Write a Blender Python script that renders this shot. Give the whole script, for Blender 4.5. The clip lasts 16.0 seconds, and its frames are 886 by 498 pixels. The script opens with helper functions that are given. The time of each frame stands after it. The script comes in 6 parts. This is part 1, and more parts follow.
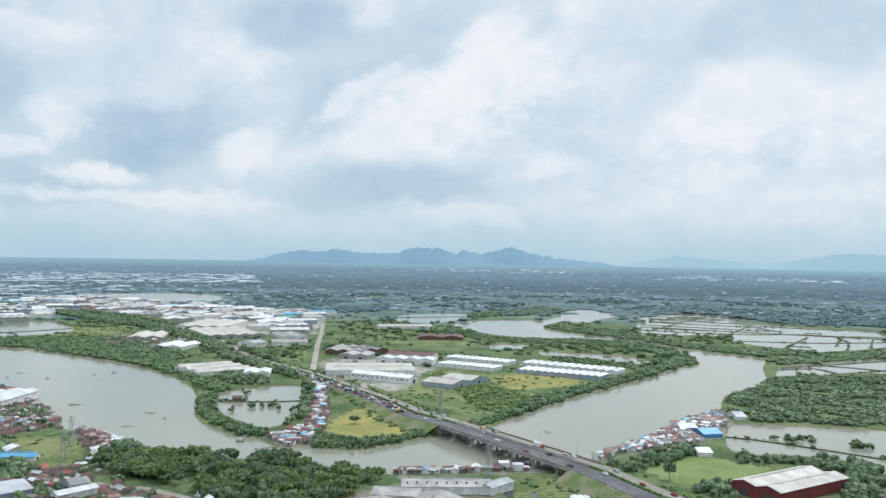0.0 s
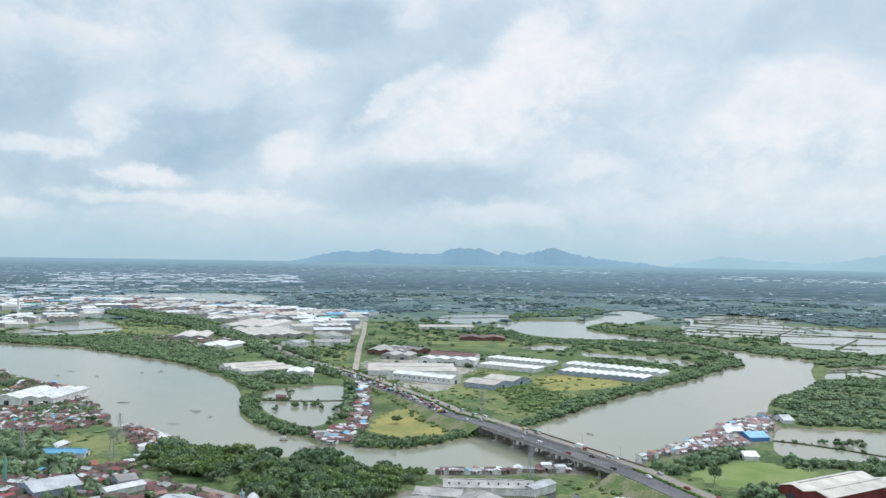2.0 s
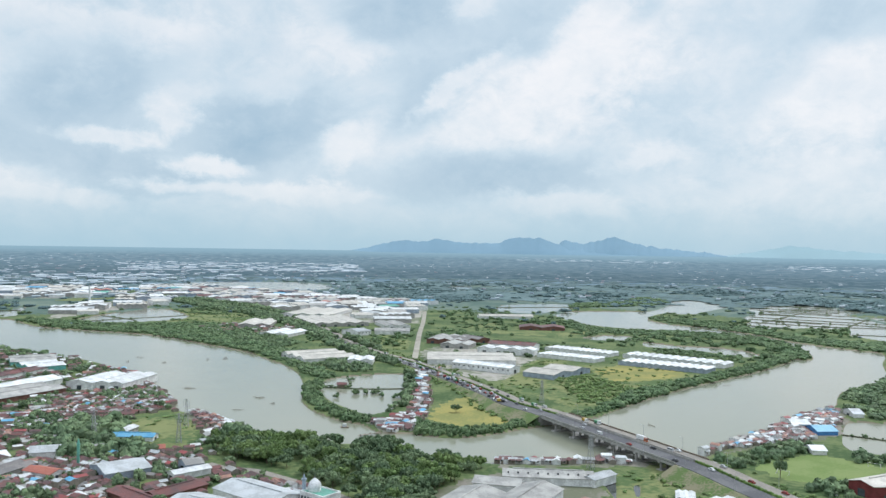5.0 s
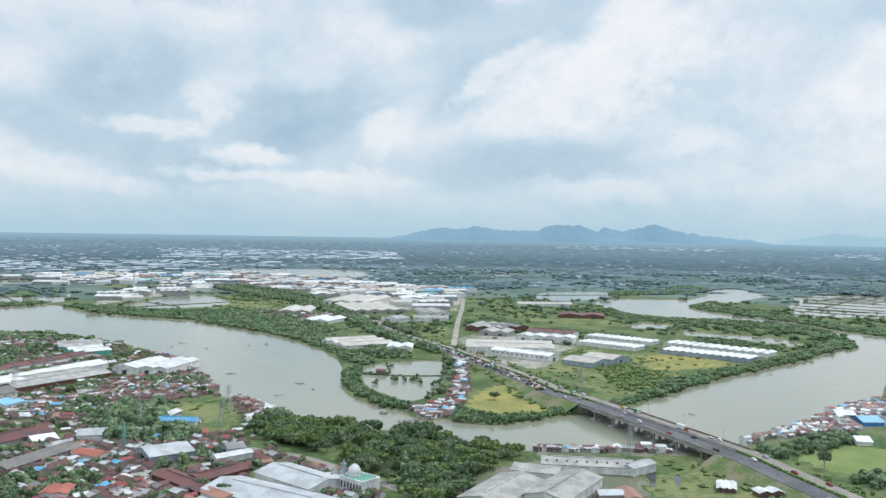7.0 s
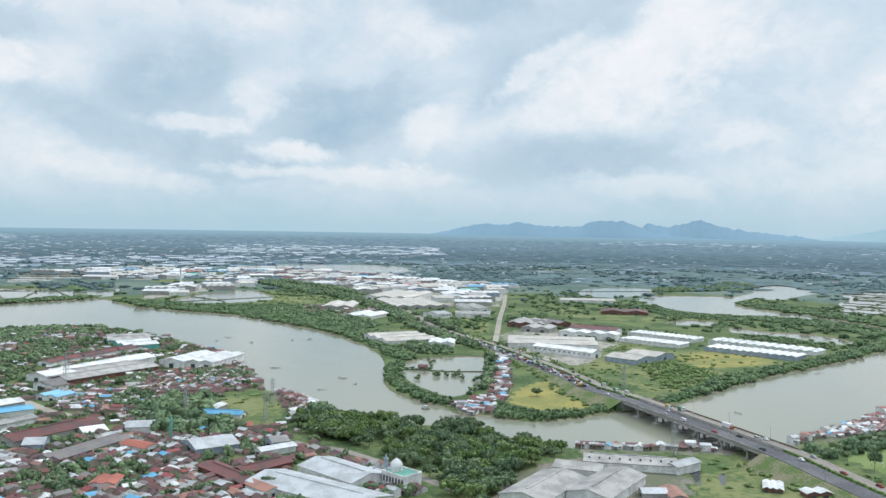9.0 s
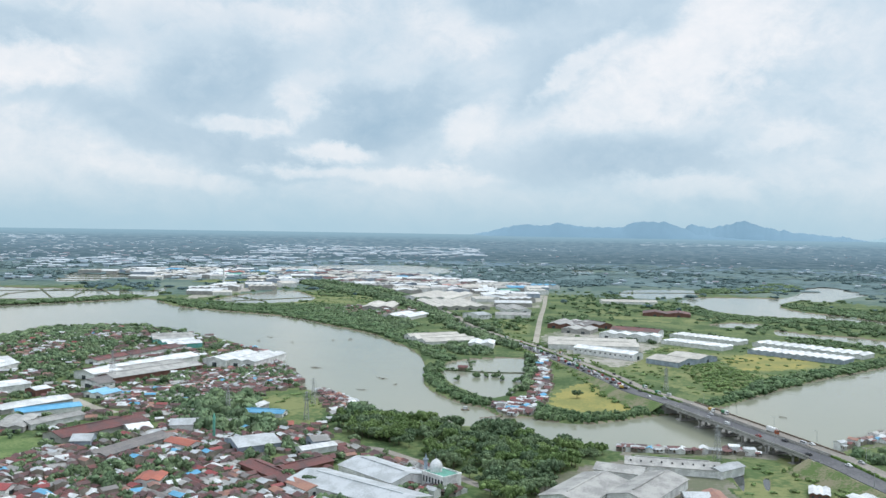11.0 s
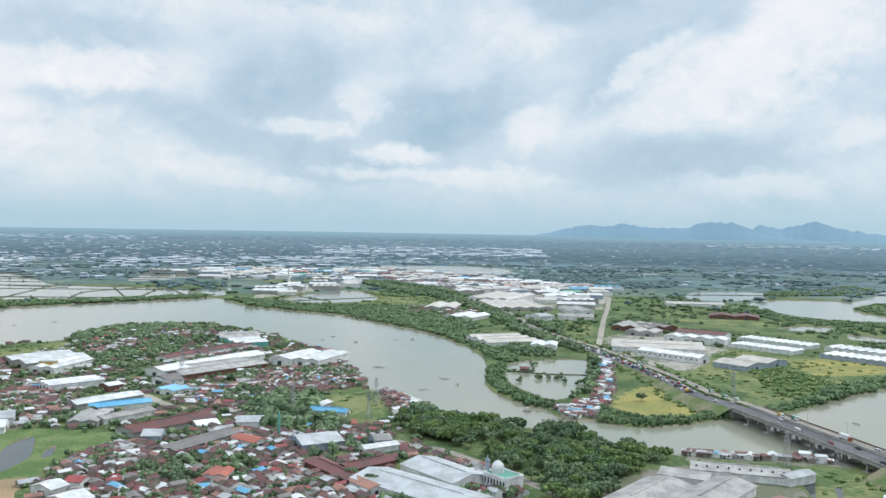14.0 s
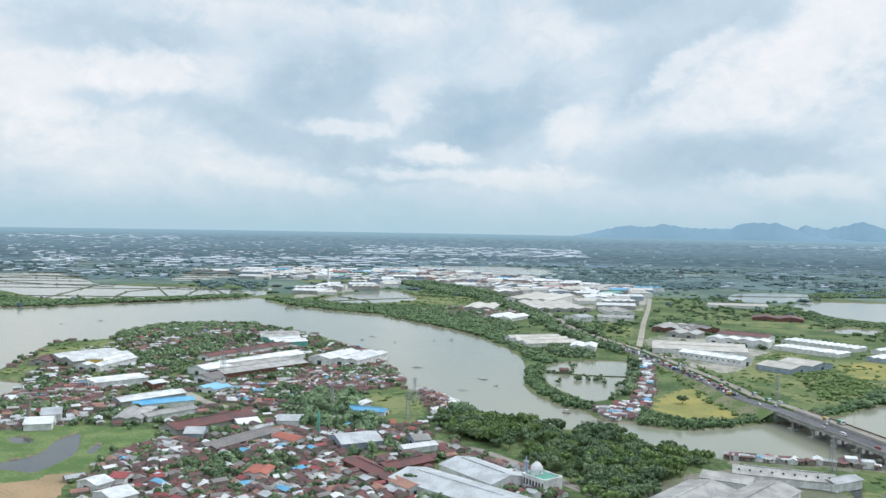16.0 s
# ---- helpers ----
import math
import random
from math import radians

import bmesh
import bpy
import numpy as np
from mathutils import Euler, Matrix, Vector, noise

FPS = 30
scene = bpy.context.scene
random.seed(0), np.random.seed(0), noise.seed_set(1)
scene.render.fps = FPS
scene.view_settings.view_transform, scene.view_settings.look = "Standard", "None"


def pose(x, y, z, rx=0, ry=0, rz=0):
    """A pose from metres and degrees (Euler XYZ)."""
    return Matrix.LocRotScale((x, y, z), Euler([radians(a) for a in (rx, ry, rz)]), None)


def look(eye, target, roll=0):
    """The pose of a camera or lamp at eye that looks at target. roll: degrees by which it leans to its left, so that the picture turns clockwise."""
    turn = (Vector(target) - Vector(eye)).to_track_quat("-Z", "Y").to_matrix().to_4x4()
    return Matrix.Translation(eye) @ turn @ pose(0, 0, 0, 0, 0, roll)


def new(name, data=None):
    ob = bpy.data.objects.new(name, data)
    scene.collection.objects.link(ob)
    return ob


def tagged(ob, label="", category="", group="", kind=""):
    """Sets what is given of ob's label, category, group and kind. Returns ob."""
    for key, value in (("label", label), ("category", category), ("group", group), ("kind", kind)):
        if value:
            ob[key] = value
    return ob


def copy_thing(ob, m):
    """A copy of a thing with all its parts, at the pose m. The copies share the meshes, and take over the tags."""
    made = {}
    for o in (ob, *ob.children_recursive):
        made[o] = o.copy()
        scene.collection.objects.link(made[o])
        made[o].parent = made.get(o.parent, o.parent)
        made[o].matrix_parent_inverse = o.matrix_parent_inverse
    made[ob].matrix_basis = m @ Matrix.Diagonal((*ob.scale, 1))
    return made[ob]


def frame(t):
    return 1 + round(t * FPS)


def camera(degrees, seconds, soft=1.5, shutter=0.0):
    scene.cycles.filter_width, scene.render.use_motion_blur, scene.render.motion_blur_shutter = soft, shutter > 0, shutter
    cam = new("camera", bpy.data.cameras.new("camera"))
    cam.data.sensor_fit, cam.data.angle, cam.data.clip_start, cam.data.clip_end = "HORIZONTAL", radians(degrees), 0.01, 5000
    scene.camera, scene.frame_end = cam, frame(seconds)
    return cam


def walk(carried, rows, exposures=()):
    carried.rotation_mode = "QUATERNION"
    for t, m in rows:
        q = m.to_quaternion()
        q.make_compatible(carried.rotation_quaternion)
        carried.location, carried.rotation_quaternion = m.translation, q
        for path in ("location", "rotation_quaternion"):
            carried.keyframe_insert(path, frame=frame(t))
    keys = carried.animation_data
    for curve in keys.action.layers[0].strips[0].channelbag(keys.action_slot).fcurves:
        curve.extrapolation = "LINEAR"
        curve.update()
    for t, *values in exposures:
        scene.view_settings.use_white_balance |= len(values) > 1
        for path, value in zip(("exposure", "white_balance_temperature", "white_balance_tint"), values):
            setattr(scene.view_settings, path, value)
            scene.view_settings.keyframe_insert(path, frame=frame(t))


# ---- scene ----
# the aerial camera hovers at 130 m and turns to its left
cam = camera(54.19, 16.0)
walk(cam, [
    (0.0, pose(0, 0, 130, 90.499, -0.946, -0.000)),
    (0.5, pose(0, 0, 130, 90.508, -0.949, 0.670)),
    (1.0, pose(0, 0, 130, 90.519, -0.945, 1.334)),
    (1.5, pose(0, 0, 130, 90.507, -0.942, 2.044)),
    (2.0, pose(0, 0, 130, 90.494, -0.945, 2.758)),
    (2.5, pose(0, 0, 130, 90.475, -0.944, 3.450)),
    (3.0, pose(0, 0, 130, 90.433, -0.941, 4.124)),
    (3.5, pose(0, 0, 130, 90.404, -0.950, 4.784)),
    (4.0, pose(0, 0, 130, 90.211, -0.948, 5.431)),
    (6.5, pose(0, 0, 130, 89.067, -0.947, 8.570)),
    (7.0, pose(0, 0, 130, 88.853, -0.943, 9.236)),
    (7.5, pose(0, 0, 130, 88.634, -0.945, 9.902)),
    (8.0, pose(0, 0, 130, 88.538, -0.944, 10.603)),
    (8.5, pose(0, 0, 130, 88.529, -0.941, 11.318)),
    (9.0, pose(0, 0, 130, 88.533, -0.945, 12.016)),
    (11.5, pose(0, 0, 130, 88.539, -0.956, 15.346)),
    (12.0, pose(0, 0, 130, 88.532, -0.954, 16.055)),
    (12.5, pose(0, 0, 130, 88.532, -0.964, 16.766)),
    (13.0, pose(0, 0, 130, 88.533, -0.960, 17.451)),
    (13.5, pose(0, 0, 130, 88.538, -0.962, 18.133)),
    (14.0, pose(0, 0, 130, 88.525, -0.968, 18.775)),
    (14.5, pose(0, 0, 130, 88.515, -0.964, 19.416)),
    (15.0, pose(0, 0, 130, 88.514, -0.962, 20.057)),
    (15.5, pose(0, 0, 130, 88.523, -0.959, 20.714)),
    (16.0, pose(0, 0, 130, 88.516, -0.968, 21.344)),
])

# ---- world: overcast sky with broken cloud, weak veiled sun ----
SUN_EL, SUN_ROT = 52.0, 40.0
world = bpy.data.worlds.new("world")
scene.world = world
world.use_nodes = True
wn, wl = world.node_tree.nodes, world.node_tree.links
wn.clear()


def wmath(op, a, b=None, clamp=False):
    n = wn.new("ShaderNodeMath")
    n.operation, n.use_clamp = op, clamp
    for i, q in enumerate((a, b)):
        if q is None:
            continue
        if isinstance(q, (int, float)):
            n.inputs[i].default_value = q
        else:
            wl.new(q, n.inputs[i])
    return n.outputs[0]


w_co = wn.new("ShaderNodeTexCoord")
w_sep = wn.new("ShaderNodeSeparateXYZ")
wl.new(w_co.outputs["Generated"], w_sep.inputs[0])
w_az = wmath("MULTIPLY", wmath("ARCTAN2", w_sep.outputs[0], w_sep.outputs[1]), 180 / math.pi)
w_el = wmath("MULTIPLY", wmath("ARCSINE", w_sep.outputs[2]), 180 / math.pi)
w_vec = wn.new("ShaderNodeCombineXYZ")
wl.new(w_az, w_vec.inputs[0])
wl.new(w_el, w_vec.inputs[1])
# clouds flatten towards the horizon
w_flat = wn.new("ShaderNodeCombineXYZ")
wl.new(w_az, w_flat.inputs[0])
wl.new(wmath("MULTIPLY", w_el, 1.35), w_flat.inputs[1])


def wnoise(scale, detail, rough, distort=0.0):
    n = wn.new("ShaderNodeTexNoise")
    wl.new(w_flat.outputs[0], n.inputs["Vector"])
    n.inputs["Scale"].default_value, n.inputs["Detail"].default_value = scale, detail
    n.inputs["Roughness"].default_value, n.inputs["Distortion"].default_value = rough, distort
    return n


w_warp = wnoise(0.17, 8, 0.66)
w_off = wn.new("ShaderNodeVectorMath")
w_off.operation = "MULTIPLY_ADD"
wl.new(w_warp.outputs["Color"], w_off.inputs[0])
w_off.inputs[1].default_value = (5.0, 3.0, 0)
w_add = wn.new("ShaderNodeVectorMath")
w_add.operation = "ADD"
wl.new(w_vec.outputs[0], w_add.inputs[0])
w_off.inputs[2].default_value = (-2.5, -1.5, 0)
wl.new(w_off.outputs[0], w_add.inputs[1])

# layers of cloud, back to front: azimuth, elevation, half width, half height, lean (degrees), lightness, cover
CLOUD_SHEETS = [(2.3, 12.0, 8.8, 3.5, 25, 0.97, 0.9), (-3.3, 7.9, 7.7, 2.1, 8, 0.9, 0.8), (18.5, 9.6, 8.8, 3.5, 0, 0.93, 0.8), (16.9, 4.0, 11.5, 2.3, 0, 0.8, 0.7), (-25.5, 12.4, 5.4, 2.3, 0, 0.92, 0.7), (-13.6, 13.2, 4.2, 1.9, 0, 0.92, 0.7),
    (-42.2, 3.5, 11.5, 3.1, 0, 0.82, 0.7), (-46.7, 8.0, 4.6, 4.2, 0, 0.97, 0.8), (-34.8, 13.1, 5.0, 1.5, 0, 0.92, 0.7), (-34.8, 9.9, 3.8, 2.7, 0, 0.8, 0.7), (-21.7, 10.3, 4.2, 3.1, 0, 0.8, 0.6), (24.9, 10.0, 5.0, 3.5, 0, 0.86, 0.6)]
CLOUD_BASES = [(-9.3, 15.0, 5.4, 2.1, 0, 0.22, 0.9), (-5.6, 12.7, 5.8, 2.1, 22, 0.4, 0.85), (-8.1, 9.4, 3.5, 1.7, 40, 0.34, 0.85), (-18.7, 7.4, 6.9, 3.1, 6, 0.18, 0.95), (-25.7, 7.0, 4.2, 2.1, 0, 0.38, 0.8), (-24.8, 4.0, 5.8, 1.2, 0, 0.28, 0.85),
    (-21.7, 11.1, 5.4, 1.9, 10, 0.5, 0.7), (-3.6, 4.4, 9.6, 1.9, 3, 0.22, 0.9), (-14.1, 4.3, 4.2, 0.9, 0, 0.45, 0.7), (-0.4, 14.6, 3.1, 1.7, 30, 0.36, 0.8), (5.2, 15.7, 2.7, 1.7, 0, 0.42, 0.7), (19.4, 14.6, 5.8, 1.9, 12, 0.36, 0.8),
    (24.9, 13.4, 4.6, 2.5, 0, 0.36, 0.8)]
CLOUD_BASES_WEST = [(12.5, 14.5, 3.8, 2.1, 0, 0.5, 0.7), (14.2, 11.1, 2.7, 1.7, 30, 0.5, 0.7), (10.1, 8.4, 4.2, 2.5, 30, 0.55, 0.7), (23.4, 5.1, 5.0, 0.7, 8, 0.55, 0.6), (8.7, 4.2, 5.0, 1.2, 4, 0.55, 0.6), (-41.6, 11.2, 6.2, 1.3, 0, 0.36, 0.8),
    (-41.9, 7.3, 3.8, 0.8, -4, 0.45, 0.8), (-29.8, 9.4, 5.8, 2.9, 25, 0.22, 0.9), (-34.1, 6.2, 4.6, 1.5, -12, 0.28, 0.85), (-28.3, 4.7, 6.5, 1.4, -8, 0.28, 0.85), (-25.3, 3.4, 4.2, 0.7, 0, 0.34, 0.8), (-32.3, 12.1, 3.5, 1.7, 0, 0.5, 0.6)]
CLOUD_TOPS = [(-40.6, 9.1, 4.2, 1.6, 0, 0.97, 0.85), (-27.9, 6.3, 3.1, 0.7, -6, 0.86, 0.8), (-21.8, 4.8, 2.9, 0.7, -4, 0.93, 0.85), (-31.9, 2.9, 5.8, 0.6, -6, 0.88, 0.7), (-24.4, 7.8, 1.5, 1.3, 30, 0.86, 0.7), (-12.8, 6.5, 2.7, 1.4, 40, 0.88, 0.8),
    (-19.3, 3.5, 7.3, 0.6, 0, 0.92, 0.8), (-13.8, 3.1, 3.5, 0.5, 0, 0.85, 0.7)]
CLOUD_TOPS_NEAR = [(-5.9, 10.6, 4.2, 0.8, 38, 0.95, 0.7), (6.5, 5.8, 3.1, 1.0, 12, 0.86, 0.75), (0.6, 2.9, 5.0, 0.8, 0, 0.82, 0.75), (3.3, 14.5, 3.1, 1.5, 35, 0.96, 0.7), (-23.9, 8.9, 2.7, 0.8, 20, 0.8, 0.6), (-17.7, 10.5, 3.5, 1.2, 15, 0.72, 0.5),
    (-4.9, 15.7, 1.9, 1.0, 20, 0.85, 0.6)]


w_fine = wnoise(0.5, 9, 0.66, 0.3)
w_mid = wnoise(0.14, 6, 0.6, 0.6)
w_edge = wmath("MULTIPLY", wmath("SUBTRACT", w_fine.outputs["Fac"], 0.5), 0.85)


def lay_clouds(field, banks, soft):
    """Lays ragged-edged patches of cloud over the field of lightness."""
    for a, e, w, h, lean, light, cover in banks:
        m = wn.new("ShaderNodeMapping")
        m.vector_type = "TEXTURE"
        m.inputs["Location"].default_value = (a, e, 0)
        m.inputs["Rotation"].default_value = (0, 0, radians(lean))
        m.inputs["Scale"].default_value = (w * 1.45, h * 1.45, 1)
        wl.new(w_add.outputs[0], m.inputs["Vector"])
        g = wn.new("ShaderNodeTexGradient")
        g.gradient_type = "SPHERICAL"
        wl.new(m.outputs[0], g.inputs[0])
        r = wn.new("ShaderNodeMapRange")
        r.interpolation_type = "SMOOTHSTEP"
        wl.new(wmath("ADD", g.outputs["Fac"], wmath("MULTIPLY", w_edge, wmath("MINIMUM", wmath("MULTIPLY", g.outputs["Fac"], 6.0), 1.0))), r.inputs[0])
        r.inputs[1].default_value, r.inputs[2].default_value = 0.10, 0.10 + soft
        r.inputs[3].default_value, r.inputs[4].default_value = 0.0, cover
        x = wn.new("ShaderNodeMix")
        wl.new(r.outputs[0], x.inputs[0])
        wl.new(field, x.inputs[2])
        x.inputs[3].default_value = light
        field = x.outputs[0]
    return field


w_fac = wmath("ADD", 0.62, wmath("MULTIPLY", wmath("SUBTRACT", w_mid.outputs["Fac"], 0.5), 0.6))
w_fac = lay_clouds(w_fac, CLOUD_SHEETS, 0.7)
w_fac = lay_clouds(w_fac, CLOUD_BASES + CLOUD_BASES_WEST, 0.62)
w_fac = lay_clouds(w_fac, CLOUD_TOPS + CLOUD_TOPS_NEAR, 0.62)
w_fac = wmath("ADD", w_fac, wmath("MULTIPLY", wmath("SUBTRACT", w_fine.outputs["Fac"], 0.52), 0.45))
w_fac = wmath("ADD", w_fac, wmath("MULTIPLY", wmath("SUBTRACT", w_mid.outputs["Fac"], 0.54), 0.35), clamp=True)
w_ramp = wn.new("ShaderNodeValToRGB")
w_ramp.color_ramp.elements[0].position, w_ramp.color_ramp.elements[0].color = 0.0, (0.335, 0.49, 0.63, 1)
w_ramp.color_ramp.elements[1].position, w_ramp.color_ramp.elements[1].color = 1.0, (0.88, 0.89, 0.92, 1)
w_mid_stop = w_ramp.color_ramp.elements.new(0.5)
w_mid_stop.color = (0.58, 0.70, 0.80, 1)
wl.new(w_fac, w_ramp.inputs[0])
# thick humid air low over the horizon
w_haze = wn.new("ShaderNodeMapRange")
w_haze.interpolation_type = "SMOOTHSTEP"
wl.new(w_el, w_haze.inputs[0])
w_haze.inputs[1].default_value, w_haze.inputs[2].default_value = -0.5, 4.5
w_haze.inputs[3].default_value, w_haze.inputs[4].default_value = 0.85, 0.0
w_hz = wn.new("ShaderNodeMix")
w_hz.data_type = "RGBA"
wl.new(w_haze.outputs[0], w_hz.inputs[0])
wl.new(w_ramp.outputs[0], w_hz.inputs[6])
w_hz.inputs[7].default_value = (0.385, 0.585, 0.71, 1)
w_sky = wn.new("ShaderNodeTexSky")
w_sky.sky_type, w_sky.sun_disc = "NISHITA", False
w_sky.sun_elevation, w_sky.sun_rotation = radians(SUN_EL), radians(SUN_ROT)
w_skys = wn.new("ShaderNodeMix")
w_skys.data_type = "RGBA"
w_skys.inputs[0].default_value = 0.006
wl.new(w_hz.outputs[2], w_skys.inputs[6])
wl.new(w_sky.outputs[0], w_skys.inputs[7])
w_bg = wn.new("ShaderNodeBackground")
wl.new(w_skys.outputs[2], w_bg.inputs[0])
# an overcast sky grows brighter towards the zenith
w_zen = wn.new("ShaderNodeMapRange")
w_zen.interpolation_type = "SMOOTHSTEP"
wl.new(w_el, w_zen.inputs[0])
w_zen.inputs[1].default_value, w_zen.inputs[2].default_value = 18.0, 70.0
w_zen.inputs[3].default_value, w_zen.inputs[4].default_value = 1.0, 2.0
wl.new(w_zen.outputs[0], w_bg.inputs[1])
w_out = wn.new("ShaderNodeOutputWorld")
wl.new(w_bg.outputs[0], w_out.inputs[0])

sun = new("sun", bpy.data.lights.new("sun", "SUN"))
sun.data.energy, sun.data.angle, sun.data.color = 1.8, radians(12), (1.0, 0.985, 0.965)
sun_way = Vector((math.sin(radians(SUN_ROT)) * math.cos(radians(SUN_EL)), math.cos(radians(SUN_ROT)) * math.cos(radians(SUN_EL)), math.sin(radians(SUN_EL))))
sun.matrix_world = look(sun_way * 300, (0, 0, 0))
scene.view_settings.exposure = 0.0


# ---- materials ----
def mat(name, colour, other=None, scale=0.3, rough=0.85, bump=0.0, bump_scale=None, metal=0.0, random_by="", spread=0.25, fine=None, spec=0.3):
    """A surface that varies between two colours at two scales, and from piece to piece."""
    m = bpy.data.materials.new(name)
    m.use_nodes = True
    n, l = m.node_tree.nodes, m.node_tree.links
    b = n["Principled BSDF"]
    b.inputs["Roughness"].default_value, b.inputs["Metallic"].default_value = rough, metal
    b.inputs["Specular IOR Level"].default_value = spec
    geo = n.new("ShaderNodeNewGeometry")
    big, small = n.new("ShaderNodeTexNoise"), n.new("ShaderNodeTexNoise")
    for q, s in ((big, scale), (small, fine or scale * 9)):
        q.inputs["Scale"].default_value, q.inputs["Detail"].default_value = s, 4
        l.new(geo.outputs["Position"], q.inputs["Vector"])
    add = n.new("ShaderNodeMath")
    add.operation = "MULTIPLY_ADD"
    l.new(small.outputs["Fac"], add.inputs[0])
    add.inputs[1].default_value = 0.7
    l.new(big.outputs["Fac"], add.inputs[2])
    ramp = n.new("ShaderNodeMapRange")
    ramp.inputs[1].default_value, ramp.inputs[2].default_value = 0.75, 0.95
    l.new(add.outputs[0], ramp.inputs[0])
    mix = n.new("ShaderNodeMix")
    mix.data_type = "RGBA"
    l.new(ramp.outputs[0], mix.inputs[0])
    mix.inputs[6].default_value = (*colour, 1)
    mix.inputs[7].default_value = (*(other or [c * 0.75 for c in colour]), 1)
    last = mix.outputs[2]
    if random_by:
        if random_by == "object":
            src = n.new("ShaderNodeObjectInfo").outputs["Random"]
        else:
            src = geo.outputs["Random Per Island"]
        hsv = n.new("ShaderNodeHueSaturation")
        val = n.new("ShaderNodeMapRange")
        val.inputs[3].default_value, val.inputs[4].default_value = 1 - spread, 1 + spread
        l.new(src, val.inputs[0])
        l.new(val.outputs[0], hsv.inputs["Value"])
        l.new(last, hsv.inputs["Color"])
        last = hsv.outputs[0]
    l.new(last, b.inputs["Base Color"])
    if bump:
        bp = n.new("ShaderNodeBump")
        bp.inputs["Strength"].default_value, bp.inputs["Distance"].default_value = bump, 0.3
        l.new(small.outputs["Fac"], bp.inputs["Height"])
        l.new(bp.outputs[0], b.inputs["Normal"])
    return m


def sheet_metal(name, colour, other, rough=0.55, ribs=1.0):
    """Ribbed roofing sheet with stains and lighter replaced panels."""
    m = mat(name, colour, other, scale=0.12, fine=1.3, rough=rough, random_by="object", spread=0.14, spec=0.4)
    n, l = m.node_tree.nodes, m.node_tree.links
    co = n.new("ShaderNodeTexCoord")
    wave = n.new("ShaderNodeTexWave")
    wave.inputs["Scale"].default_value = ribs
    wave.bands_direction = "X"
    l.new(co.outputs["Object"], wave.inputs["Vector"])
    bp = n.new("ShaderNodeBump")
    bp.inputs["Strength"].default_value, bp.inputs["Distance"].default_value = 0.35, 0.08
    l.new(wave.outputs["Fac"], bp.inputs["Height"])
    l.new(bp.outputs[0], n["Principled BSDF"].inputs["Normal"])
    return m


M = {}
M["scrub"] = mat("scrub", (0.05, 0.09, 0.03), (0.13, 0.165, 0.065), scale=0.02, fine=0.25, rough=0.95, bump=0.5)
M["meadow"] = mat("meadow", (0.30, 0.265, 0.085), (0.20, 0.205, 0.07), scale=0.03, fine=0.4, rough=0.95, bump=0.4)
M["lawn"] = mat("lawn", (0.075, 0.12, 0.042), (0.19, 0.205, 0.085), scale=0.025, fine=0.22, rough=0.95, bump=0.4)
M["pitch"] = mat("pitch", (0.14, 0.20, 0.06), (0.185, 0.235, 0.085), scale=0.05, fine=0.6, rough=0.95, bump=0.2)
M["swamp"] = mat("swamp", (0.08, 0.135, 0.042), (0.15, 0.20, 0.075), scale=0.05, fine=0.5, rough=0.9, bump=0.5)
M["earth"] = mat("earth", (0.36, 0.25, 0.15), (0.27, 0.20, 0.12), scale=0.04, fine=0.6, rough=0.95, bump=0.4)
M["yard"] = mat("yard", (0.22, 0.20, 0.17), (0.13, 0.14, 0.09), scale=0.03, fine=0.4, rough=0.9, bump=0.3)
M["works_yard"] = mat("works_yard", (0.36, 0.335, 0.30), (0.14, 0.16, 0.10), scale=0.012, fine=0.12, rough=0.9, bump=0.2)
M["mud"] = mat("mud", (0.20, 0.17, 0.12), (0.14, 0.12, 0.08), scale=0.05, rough=0.8)
# far ground: blue of distance haze mixed into the base colours
M["hazed_far_plain"] = mat("hazed_far_plain", (0.10, 0.165, 0.215), (0.155, 0.225, 0.27), scale=0.006, fine=0.03, rough=1.0)
M["hazed_mid_plain"] = mat("hazed_mid_plain", (0.075, 0.125, 0.105), (0.14, 0.185, 0.15), scale=0.006, fine=0.04, rough=1.0)
# pale base colour imitating sky glint on ponds past the water sheet
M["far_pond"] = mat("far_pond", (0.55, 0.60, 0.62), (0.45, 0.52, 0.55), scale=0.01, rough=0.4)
M["asphalt"] = mat("asphalt", (0.09, 0.09, 0.10), (0.14, 0.14, 0.145), scale=0.05, fine=0.8, rough=0.85, bump=0.1)
M["old_asphalt"] = mat("old_asphalt", (0.30, 0.27, 0.24), (0.22, 0.20, 0.18), scale=0.05, fine=0.8, rough=0.9, bump=0.1)
M["concrete"] = mat("concrete", (0.36, 0.35, 0.33), (0.26, 0.25, 0.23), scale=0.2, rough=0.85, bump=0.1)
M["dirt_road"] = mat("dirt_road", (0.37, 0.34, 0.29), (0.27, 0.25, 0.21), scale=0.05, rough=0.95, bump=0.2)
M["paint"] = mat("paint", (0.78, 0.78, 0.76), scale=0.4, rough=0.7)
M["hedge"] = mat("hedge", (0.07, 0.13, 0.035), (0.12, 0.18, 0.05), scale=0.6, rough=0.95, random_by="island", spread=0.35)
M["leaf"] = mat("leaf", (0.09, 0.14, 0.074), (0.15, 0.205, 0.105), scale=0.05, fine=0.7, rough=0.8, random_by="island", spread=0.45)
M["leaf_bright"] = mat("leaf_bright", (0.105, 0.165, 0.055), (0.15, 0.21, 0.075), scale=0.05, fine=0.7, rough=0.8, random_by="island", spread=0.4)
M["mangrove"] = mat("mangrove", (0.078, 0.132, 0.06), (0.12, 0.175, 0.082), scale=0.03, fine=0.5, rough=0.8, random_by="island", spread=0.4)
